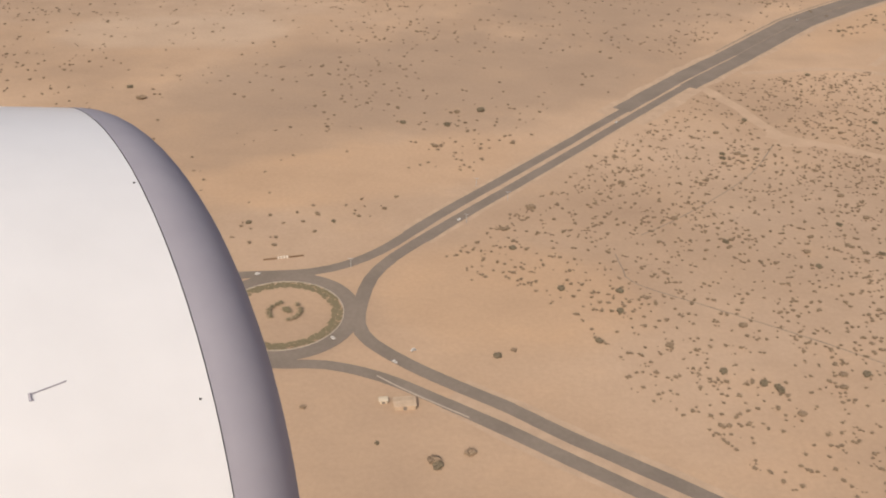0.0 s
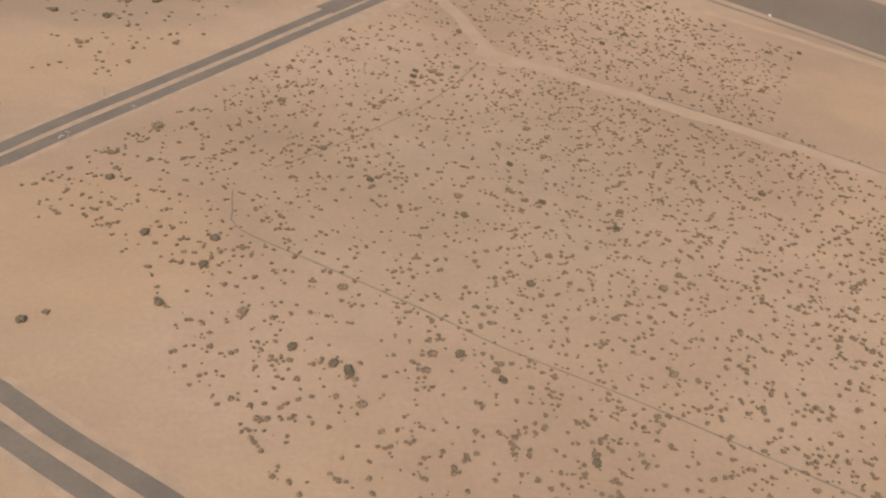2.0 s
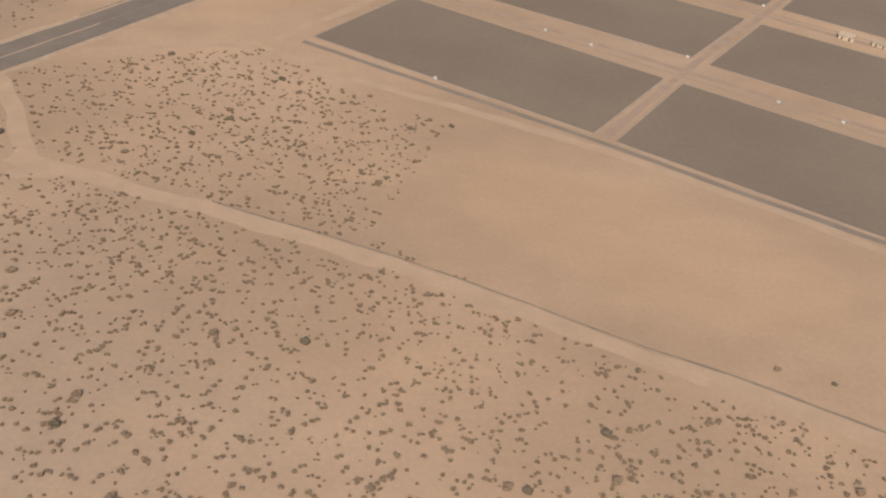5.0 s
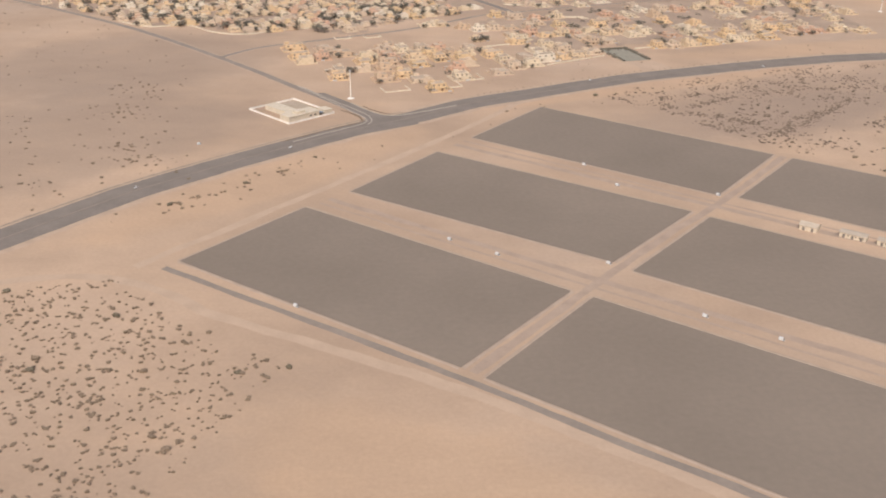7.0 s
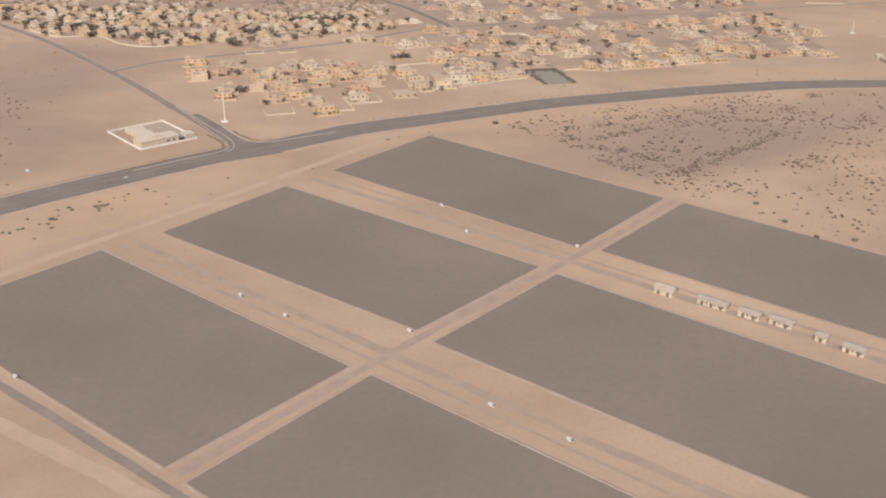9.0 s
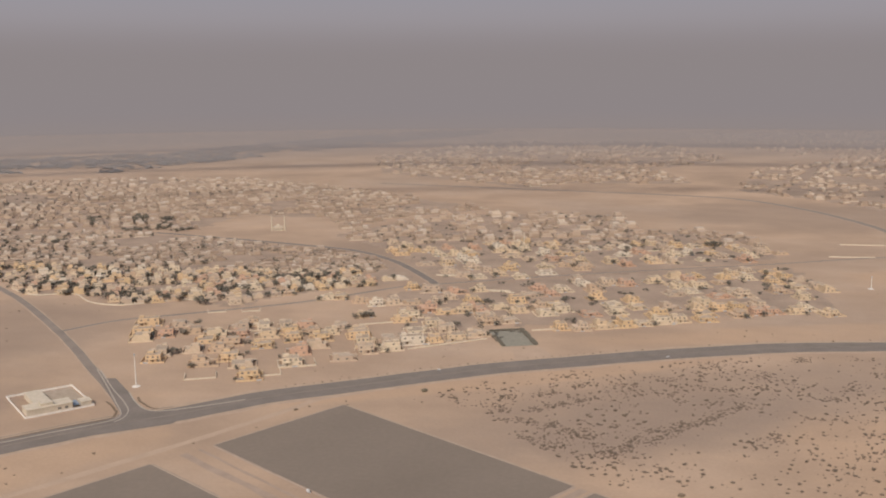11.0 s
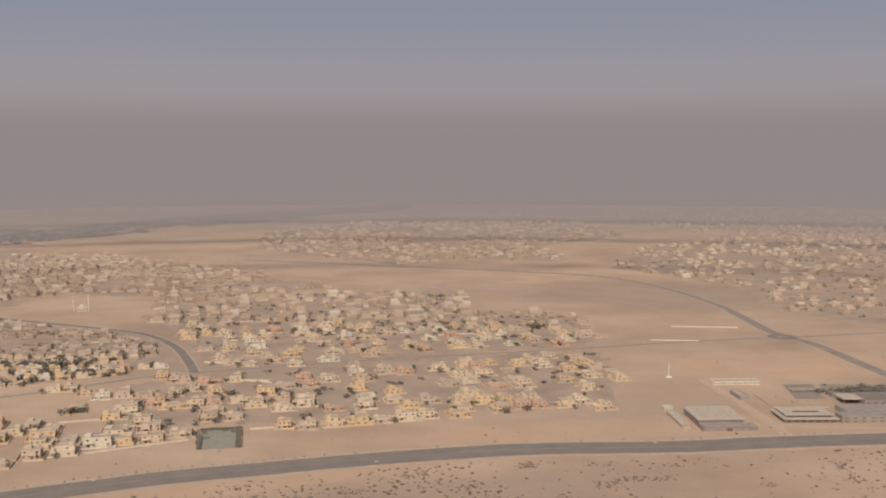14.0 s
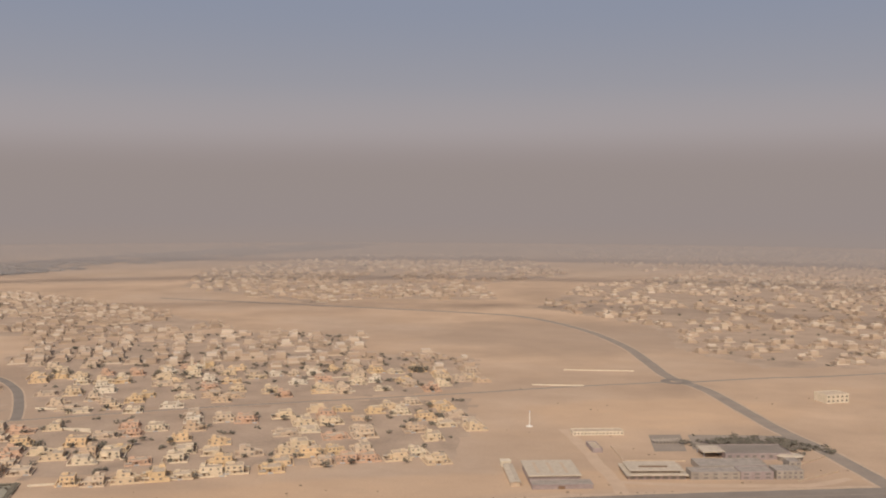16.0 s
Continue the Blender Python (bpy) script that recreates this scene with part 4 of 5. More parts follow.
def town_ground(poly, z, label):
    """A sheet of packed town soil with a ragged edge."""
    xs, ys = [q[0] for q in poly], [q[1] for q in poly]
    verts, faces, seen = [], [], {}
    cell = 5.0
    for i in range(int(min(xs) / cell) - 2, int(max(xs) / cell) + 2):
        for j in range(int(min(ys) / cell) - 2, int(max(ys) / cell) + 2):
            x, y = (i + 0.5) * cell, (j + 0.5) * cell
            if not inside(x + 6 * clumped(x, y, 0.09, 1.5), y + 6 * clumped(x, y, 0.09, 9.5), poly):
                continue
            face = []
            for a, b in ((i, j), (i + 1, j), (i + 1, j + 1), (i, j + 1)):
                if (a, b) not in seen:
                    seen[a, b] = len(verts)
                    verts.append((a * cell + 1.8 * clumped(a, b, 0.7, 2.5), b * cell + 1.8 * clumped(a, b, 0.7, 5.5), z))
                face.append(seen[a, b])
            faces.append(face)
    me = bpy.data.meshes.new("town_ground")
    me.from_pydata(verts, [], faces)
    me.materials.append(TOWNSOIL)
    tagged(new("town_ground", me), label, "ground", kind="structure")


for k, (poly, label) in enumerate(((FRONT_B, "dusty packed ground between villas"), (MIDDLE, "dusty packed ground between town houses"), (OLD, "dusty packed ground of the old quarter"),
                                   (NORTH, "dusty packed ground of the north quarter"), (EAST, "dusty packed ground of the east quarter"), (FAR, "dusty packed ground of the far quarter"))):
    town_ground(poly, 0.002 + 0.002 * k, label)
ANGLE = radians(18)
ca, sa = math.cos(ANGLE), math.sin(ANGLE)
street_lines = [(pts, half) for _, pts, half, _ in STREETS]


def plots(poly, pitch_u, pitch_v, chance, rnd, row_gap=0, margin=4.2, turn=ANGLE, gaps=0.05):
    """Places on a street grid inside a polygon, with empty lots."""
    c, s = math.cos(turn), math.sin(turn)
    xs, ys = [q[0] for q in poly], [q[1] for q in poly]
    us = [x * c + y * s for x, y in poly]
    vs = [-x * s + y * c for x, y in poly]
    out, v, j = [], min(vs), 0
    while v < max(vs):
        u = min(us)
        while u < max(us):
            x, y = u * c - v * s, u * s + v * c
            if inside(x, y, poly) and rnd.random() < chance and clumped(x, y, gaps, 3.3) > -0.33 and not any(near_line(x, y, pts, half + margin) for pts, half in street_lines):
                out.append((x + rnd.uniform(-0.2, 0.2) * pitch_u, y + rnd.uniform(-0.2, 0.2) * pitch_v, math.degrees(turn) + rnd.choice((0, 0, 180, 90, -90)) + rnd.uniform(-2, 2)))
            u += pitch_u * rnd.uniform(0.95, 1.08)
        v += pitch_v + (row_gap if j % 2 else 0)
        j += 1
    return out


rnd = random.Random(21)
VILLA_LABELS = ["cream two-storey villa with flat roofs in a walled plot", "beige flat-roofed villa with a porch and boundary wall",
                "pale ochre villa with a set-back upper storey", "sand-coloured walled villa with a roof room"]
KNOWN = [(-11, 418), (-57, 435), (-36, 432), (-27, 441), (-47, 466), (-35, 463), (-38, 498), (-22, 477), (-10, 474), (4, 485), (6, 496), (-1, 453), (26, 458), (-85, 493), (-69, 475), (-20, 462), (43, 474), (52, 478), (61, 482), (69, 490), (34, 520), (41, 535), (48, 563), (59, 534), (68, 532), (21, 548), (85, 537), (93, 590), (106, 588), (98, 532)]
FRONT_ROWS = [(106, 504), (115, 506), (125, 509), (135, 514), (143, 517.5), (152.6, 520.7), (160.4, 524.4), (99.5, 534), (106, 540), (119.7, 533.5), (132.7, 538), (152, 534), (158, 549), (173, 529), (172, 554), (192, 556.4),
              (199.5, 544), (190, 539), (4, 548), (-15, 554.6), (-8.5, 558), (13, 543.5), (23, 545), (31, 548), (43, 553), (36, 578.5), (45, 567), (61, 555.5), (70, 525), (49.4, 530), (35.5, 522.5), (12.4, 519.5), (9.4, 498.4),
              (103, 552), (83.4, 558.4), (90, 589.5), (95, 543.6), (25, 583.5), (34, 584), (49.3, 575), (64.4, 551.5), (86, 552.6), (89, 572), (100, 577), (106, 585), (124, 569)]
MIDDLE_ROWS = [(57, 617.5), (51.7, 646), (68.7, 628), (49.6, 665), (82, 620), (74.7, 656), (95.6, 632), (113.7, 614), (84.5, 677.4), (108, 660), (117, 647), (93, 699), (7, 700.7), (-6.4, 700), (28, 714), (17.5, 701), (79, 716),
               (45, 714.6), (65, 706.4), (38, 753), (155, 710), (116, 675.6), (135.4, 673), (172.5, 675), (144, 796), (134, 788.5), (144.5, 832), (120, 811.6), (112, 777), (102.7, 770), (125, 721), (117, 712), (141, 742.5), (165, 743)]
EAST_ROWS = [(141, 606), (157, 615), (175.7, 618), (165, 584), (173, 591), (192, 615), (196, 595), (177, 764), (184.6, 707.5), (192.6, 685), (202, 641), (211.6, 650.6), (222.5, 699), (218, 687.5), (209, 759), (233, 753.5), (231, 635.6),
             (243, 610), (220, 596), (229, 581), (232, 608), (176, 702), (231, 713), (198, 758), (243.5, 713), (143, 550), (175, 548.5), (202.4, 560.6), (225, 557), (233.5, 546.5), (219, 548), (207, 547)]
OPEN_LOTS = [[(118, 606), (152, 598), (159, 568), (130, 566)], [(197, 630), (213, 613), (216, 560), (204, 567)], [(49, 591), (72, 571), (84, 545), (72, 545)], [(225, 640), (300, 640), (300, 690), (232, 676)]]
villa_places = []
for x, y in KNOWN + FRONT_ROWS + MIDDLE_ROWS + EAST_ROWS:
    if all(math.hypot(q[0] - x, q[1] - y) > 7.2 for q in villa_places):
        villa_places.append((x, y, rnd.choice((16, 18, 20, 14, 17, 108, -72))))
for poly, pitch, chance in ((FRONT_A, 10.4, 0.45), (FRONT_B, 11.5, 0.5), (MIDDLE, 11.5, 0.72)):
    for q in plots(poly, pitch, pitch + 0.4, chance, rnd, 3.0, 5.5):
        if all(math.hypot(q[0] - x, q[1] - y) > (8.2 if poly is FRONT_A else 9.4) for x, y, t in villa_places) and not any(inside(q[0], q[1], lot) for lot in OPEN_LOTS):
            villa_places.append(q)
villa_places.sort(key=lambda q: q[1])
kinds = []
for k, (x, y, turn) in enumerate(villa_places[:225]):
    if k < 20:
        ob = villa(k + 1, VILLA_LABELS[k % 4])
        ob.matrix_basis = pose(x, y, 0, 0, 0, turn) @ Matrix.Diagonal((1.34, 1.34, 1.10, 1))
        kinds.append(ob)
    else:
        ob = copy_thing(kinds[rnd.randrange(20)], pose(x, y, 0, 0, 0, turn))
        ob.matrix_basis = ob.matrix_basis @ Matrix.Diagonal((rnd.uniform(0.82, 1.12), rnd.uniform(0.85, 1.12), rnd.uniform(0.72, 1.08), 1))
    paint(ob, rnd.randrange(99))

old_places = sorted(plots(OLD, 8.0, 8.4, 0.94, rnd, 1.5, 4.4, radians(27), 0.03), key=lambda q: q[1])
kinds = []
for k, (x, y, turn) in enumerate(old_places[:190]):
    if k < 8:
        ob = small_house(k + 1)
        ob.matrix_basis = pose(x, y, 0, 0, 0, turn) @ Matrix.Diagonal((1.18, 1.18, 1.25, 1))
        kinds.append(ob)
    else:
        ob = copy_thing(kinds[rnd.randrange(8)], pose(x, y, 0, 0, 0, turn))
    paint(ob, rnd.randrange(99))

# House tones that differ at random, muted towards sand to imitate distance haze.
FARPLASTER = bpy.data.materials.new("hazed_town_plaster")
FARPLASTER.use_nodes = True
fn, fl = FARPLASTER.node_tree.nodes, FARPLASTER.node_tree.links
f_geo, f_ramp, f_noise, f_mul = fn.new("ShaderNodeNewGeometry"), fn.new("ShaderNodeValToRGB"), fn.new("ShaderNodeTexNoise"), fn.new("ShaderNodeMix")
for k, (at, c) in enumerate([(0.0, (0.31, 0.230, 0.165)), (0.4, (0.405, 0.300, 0.213)), (0.75, (0.475, 0.363, 0.264)), (1.0, (0.56, 0.462, 0.358))]):
    e = f_ramp.color_ramp.elements[k] if k < 2 else f_ramp.color_ramp.elements.new(at)
    e.position, e.color = at, (*c, 1)
f_noise.inputs["Scale"].default_value = 0.8
f_mul.data_type, f_mul.blend_type = "RGBA", "SOFT_LIGHT"
f_mul.inputs["Factor"].default_value = 0.5
fl.new(f_geo.outputs["Random Per Island"], f_ramp.inputs["Fac"])
fl.new(f_ramp.outputs["Color"], f_mul.inputs["A"])
fl.new(f_noise.outputs["Fac"], f_mul.inputs["B"])
fl.new(f_mul.outputs["Result"], fn["Principled BSDF"].inputs["Base Color"])
fn["Principled BSDF"].inputs["Roughness"].default_value = 0.9
blocks = [mesh_arrays(house_block(s)) for s in range(9)]
to_rows = lambda places, s=1.0: [(x, y, 0, s * rnd.uniform(0.9, 1.1), rnd.uniform(0.9, 1.25), radians(t), rnd.randrange(9)) for x, y, t in places]
scatter("old_quarter_houses", blocks, to_rows(old_places[190:], 1.05), FARPLASTER, "crowded small beige houses of the old quarter", "houses")
scatter("town_houses", blocks, to_rows(villa_places[225:], 1.38), FARPLASTER, "beige and cream walled houses in the town", "houses")
scatter("north_houses", blocks, to_rows(plots(NORTH, 10.2, 11.4, 0.84, rnd, 2.5, 4, radians(24), 0.012), 1.22), FARPLASTER, "distant quarter of low beige houses", "houses")
scatter("east_houses", blocks, to_rows(plots(EAST, 13, 15, 0.5, rnd, 3, 4.5, radians(14), 0.018), 1.3), FARPLASTER, "scattered beige houses of a distant quarter", "houses")
scatter("far_houses", blocks, to_rows(plots(FAR, 14, 17, 0.62, rnd, 3, 4.5, radians(20), 0.012), 1.35), FARPLASTER, "far quarter of low beige houses", "houses")
FAR_EAST = [(470, 1450), (760, 1400), (1100, 1900), (700, 2200), (300, 2200), (330, 1900)]
scatter("far_east_houses", blocks, to_rows(plots(FAR_EAST, 16, 18, 0.6, rnd, 3, 4.5, radians(10), 0.008), 1.25), FARPLASTER, "far hazy quarter of low houses", "houses")

# ---- trees of the town ----
TREE_LABEL = "dusty dark green garden tree beside town houses"
kinds = [tree(k, 0, 0, 1.0, TREE_LABEL) for k in range(5)]
big_trees = [(-76.9, 535, 5.2), (-79, 537, 4.6), (-73, 533, 4.4), (-37.5, 599, 5.5), (-33, 601, 5), (-42, 596, 5), (-30, 606, 4.5), (-47, 601, 4.6), (-175, 566, 4.5), (-170, 568, 4.2), (-180, 566, 4), (-165, 567, 4),
             (12.9, 514, 4.2), (16, 516, 3.6), (9, 513, 3.4), (-53, 443.9, 3.8), (-51, 446, 3), (206, 737, 5), (202, 738, 4.5), (210, 739, 4), (74.5, 489, 2.2), (78, 491, 2)]
for x, y, t in villa_places[:240]:
    if rnd.random() < 0.45:
        big_trees.append((x + rnd.uniform(-5, 5), y + rnd.choice((-6.2, 6.2)) + rnd.uniform(-0.6, 0.6), rnd.uniform(2.0, 3.6)))
for x, y, t in old_places[:200]:
    if rnd.random() < 0.75 + clumped(x, y, 0.03, 8.8):
        big_trees.append((x + rnd.choice((-3.4, 3.4)), y + rnd.choice((-3.5, 3.5)), rnd.uniform(2.6, 4.4)))
for k, (x, y, s) in enumerate(big_trees[:290]):
    if k < 5:
        kinds[k].matrix_basis = Matrix.Translation((x, y, 0)) @ Matrix.Diagonal((s, s, s * 0.8, 1))
    else:
        ob = copy_thing(kinds[k % 5], pose(x, y, 0))
        ob.matrix_basis = Matrix.Translation((x, y, 0)) @ Matrix.Rotation(k * 1.7, 4, "Z") @ Matrix.Diagonal((s, s, s * 0.8, 1))
crowns = [mesh_arrays(crown_shape(200 + s, 7, 30)) for s in range(5)]
rows = []
for x, y, t in old_places:
    if rnd.random() < 0.85 + 1.2 * clumped(x, y, 0.03, 8.8):
        for j in range(rnd.randrange(1, 4)):
            rows.append((x + rnd.uniform(-4, 4), y + rnd.choice((-3.6, 3.6)), -0.7, rnd.uniform(2.2, 4.2), 0.85, rnd.uniform(0, 6), rnd.randrange(5)))
for poly, count in ((FRONT_B, 230), (FRONT_A, 40), (MIDDLE, 520), (NORTH, 900), (EAST, 420), (FAR, 500)):
    xs, ys = [q[0] for q in poly], [q[1] for q in poly]
    for k in range(count):
        x, y = rnd.uniform(min(xs), max(xs)), rnd.uniform(min(ys), max(ys))
        if inside(x, y, poly) and rnd.random() < 0.6 + 1.5 * clumped(x, y, 0.02, 5.5):
            for j in range(rnd.choice((1, 2, 3))):
                rows.append((x + 1.6 * j * rnd.uniform(-1, 1), y + j * rnd.uniform(-1, 1), -0.5, rnd.uniform(1.8, 3.6), 0.7, rnd.uniform(0, 6), rnd.randrange(5)))
for k in range(190):
    rows.append((rnd.gauss(362, 10), rnd.gauss(581, 5.5), -0.8, rnd.uniform(2.8, 5.0), 0.6, rnd.uniform(0, 6), rnd.randrange(5)))
for k in range(9):
    rows.append((85.5 + rnd.uniform(-6, 6), 489 + rnd.uniform(-9, 9), -0.4, rnd.uniform(1.4, 2.4), 0.7, rnd.uniform(0, 6), rnd.randrange(5)))
# avenue plantings at the north-west edge
for a, b in (((-232, 800), (-250, 850)), ((-200, 775), (-222, 835)), ((-262, 790), (-285, 830)), ((-330, 700), (-350, 740))):
    for k in range(60):
        t = rnd.random()
        rows.append((a[0] + (b[0] - a[0]) * t + rnd.uniform(-5, 5), a[1] + (b[1] - a[1]) * t + rnd.uniform(-3, 3), -0.5, rnd.uniform(3, 5), 0.8, rnd.uniform(0, 6), rnd.randrange(5)))
scatter("town_trees", crowns, rows, TOWN_TREES, "dark dusty trees between distant houses", "trees")
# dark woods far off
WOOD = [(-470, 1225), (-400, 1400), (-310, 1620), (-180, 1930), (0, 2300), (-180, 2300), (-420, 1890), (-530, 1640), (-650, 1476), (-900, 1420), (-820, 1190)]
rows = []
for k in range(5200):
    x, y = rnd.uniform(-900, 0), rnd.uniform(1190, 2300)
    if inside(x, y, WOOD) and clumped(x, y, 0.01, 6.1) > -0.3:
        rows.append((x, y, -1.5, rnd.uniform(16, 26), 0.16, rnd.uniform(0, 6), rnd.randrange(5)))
scatter("far_woods", crowns, rows, HAZED_WOODS, "dark belt of plantation trees far off", "trees")


# ---- single buildings ----
def gable_shed(name, label, x, y, turn, w, d, h, rise, wall_mat, roof_mat, doors=3, windows=4, category="building"):
    """A long shed with a pitched sheet roof, doors and windows on its long side."""
    root = new(name)
    root.matrix_basis = pose(x, y, 0, 0, 0, turn)
    bm = boxes((-w / 2, -d / 2, 0, w / 2, d / 2, h))
    part("wall", bm, wall_mat, root)
    bm = bmesh.new()
    e = 0.25
    prof = [(-d / 2 - e, h - 0.02), (0, h + rise), (d / 2 + e, h - 0.02), (d / 2 + e, h + 0.1), (0, h + rise + 0.13), (-d / 2 - e, h + 0.1)]
    ends = [[bm.verts.new((sx * (w / 2 + e), py, pz)) for py, pz in prof] for sx in (-1, 1)]
    for k in range(6):
        bm.faces.new((ends[0][k], ends[0][(k + 1) % 6], ends[1][(k + 1) % 6], ends[1][k]))
    bm.faces.new(ends[0][::-1])
    bm.faces.new(ends[1])
    bmesh.ops.recalc_face_normals(bm, faces=bm.faces)
    part("roof", bm, roof_mat, root)
    for k in range(doors):
        u = -w / 2 + w * (k + 0.5) / doors
        part("door", boxes((u - 0.35, -d / 2 - 0.04, 0, u + 0.35, -d / 2 + 0.02, h * 0.75)), GLASS, root)
    for k in range(windows):
        u = -w / 2 + w * (k + 0.5) / windows + 0.9
        if u < w / 2 - 0.4:
            part("window", boxes((u - 0.25, -d / 2 - 0.035, h * 0.45, u + 0.25, -d / 2 + 0.02, h * 0.78)), GLASS, root)
    return tagged(root, label, category)


def flat_block(name, label, x, y, turn, w, d, h, wall_mat, floors=1, bays=6, category="building", roof_mat=None):
    """A flat-roofed block with a parapet and rows of windows on all sides."""
    root = new(name)
    root.matrix_basis = pose(x, y, 0, 0, 0, turn)
    bm = boxes((-w / 2, -d / 2, 0, w / 2, d / 2, h))
    for r in ((-w / 2, -d / 2, w / 2, -d / 2 + 0.2), (-w / 2, d / 2 - 0.2, w / 2, d / 2), (-w / 2, -d / 2 + 0.2, -w / 2 + 0.2, d / 2 - 0.2), (w / 2 - 0.2, -d / 2 + 0.2, w / 2, d / 2 - 0.2)):
        box(bm, r[0], r[1], h, r[2], r[3], h + 0.3)
    part("wall", bm, wall_mat, root)
    part("roof", boxes((-w / 2 + 0.25, -d / 2 + 0.25, h + 0.004, w / 2 - 0.25, d / 2 - 0.25, h + 0.06)), roof_mat or ROOF, root)
    fh = h / floors
    for f in range(floors):
        for k in range(bays):
            u = -w / 2 + w * (k + 0.5) / bays
            part("window", boxes((u - w / bays * 0.22, -d / 2 - 0.035, f * fh + fh * 0.35, u + w / bays * 0.22, -d / 2 + 0.02, f * fh + fh * 0.8)), GLASS, root)
    return tagged(root, label, category)


# farm sheds in the strip between the dark fields
gable_shed("open_hall", "open-fronted farm hall with a pale pitched roof", 100.3, 259.6, -37, 5.2, 3.4, 1.5, 0.8, CREAM, ROOFMETAL, 2, 0, "shed")
for x, y, w, lab in ((111.3, 253.3, 7.6, "long cream farm building with many dark openings"), (119.2, 247.8, 5.4, "cream farm shed with a pale sheet roof"),
                     (126, 244, 5.6, "cream farm shed with a pale sheet roof"), (133.5, 236.8, 2.6, "small cream farm hut"), (139.3, 231.4, 5.0, "cream farm shed with a pale sheet roof")):
    gable_shed("farm_shed", lab, x, y, -37, w, 3.0, 1.5, 0.25, CREAM, ROOFMETAL, max(1, int(w / 2.4)), int(w), "shed")
# roadside hut and boards by the roundabout
gable_shed("site_hut", "small tan site hut with a flat pitched roof", -256.4, 0.2, 12, 4.2, 2.8, 1.1, 0.12, TAN, TAN, 1, 2, "hut")
gable_shed("site_hut", "tiny white shelter beside the site hut", -260.9, 0.9, 12, 1.5, 1.1, 0.8, 0.1, CREAM, CREAM, 1, 0, "hut")
board = tagged(new("sign_wall"), "low wide roadside name wall with pale blocks", "sign")
board.matrix_basis = pose(-294.4, 56.2, 0, 0, 0, 19)
part("plinth", boxes((-5.2, -0.12, 0, 5.2, 0.12, 0.35)), DOORWOOD, board)
for k in range(4):
    part("block", boxes((-1.6 + 0.75 * k, -0.3, 0, -1.1 + 0.75 * k, -0.125, 0.75), bevel=0.04), WHITE, board)


# walled compound at the junction
comp = tagged(new("walled_compound"), "cream walled roadside compound with an L-shaped building", "building")
comp.matrix_basis = pose(-72, 381, 0, 0, 0, 43.5)
part("boundary_wall", boxes((-11.5, -14, 0, 11.5, -13.8, 0.7), (-11.5, 13.8, 0, 11.5, 14, 0.7), (-11.5, -13.8, 0, -11.3, 13.8, 0.7), (11.3, -13.8, 0, 11.5, 13.8, 0.7)), WHITE, comp)
part("main_block", boxes((-10.6, -13.0, 0, 4.5, -6.6, 2.3), (-10.8, -13.2, 2.3, 4.7, -6.4, 2.6), bevel=0.08), CREAM, comp)
part("wing", boxes((-6.4, -6.38, 0, -1.0, 9.5, 2.0), (-6.6, -6.38, 2.0, -0.8, 9.7, 2.25), bevel=0.08), CREAM, comp)
part("roof_room", boxes((-5.6, -11.6, 2.6, -1.6, -8.2, 3.5), bevel=0.05), CREAM, comp)
part("gatehouse", boxes((7.4, -12.9, 0, 11.0, -8.5, 1.8), (7.3, -13.1, 1.8, 11.1, -8.3, 2.0)), CREAM, comp)
part("shade_roof", boxes((4.9, -12.6, 1.1, 7.1, -7.0, 1.2), (5.0, -12.5, 0, 5.15, -12.35, 1.1), (5.0, -7.25, 0, 5.15, -7.1, 1.1)), BLUEGREY, comp, "blue-grey shade roof on posts")
for k in range(4, 6):
    part("window", boxes((-9.6 + 2.3 * k, -13.04, 0.8, -8.6 + 2.3 * k, -12.97, 1.6)), GLASS, comp)
part("forecourt", boxes((-0.4, -5.8, 0.0, 10.8, 13.2, 0.05)), ROOF, comp)


def mast(x, y, h, label):
    root = tagged(new("mast"), label, "mast")
    root.matrix_basis = pose(x, y, 0)
    bm = bmesh.new()
    cone(bm, 0.24, 0.12, h, sides=10)
    part("pole", bm, WHITE, root)
    bm = bmesh.new()
    cone(bm, 1.5, 1.5, 0.25, sides=20)
    part("plinth", bm, WHITE, root, "round white base")
    bm = bmesh.new()
    cone(bm, 0.4, 0.4, 0.5, (0, 0, h - 0.6), 10)
    part("head", bm, METAL, root)


mast(-49, 401, 12.6, "tall white mast on a round base beside the road")
mast(270, 607, 7.0, "white mast on a round base in open sand")


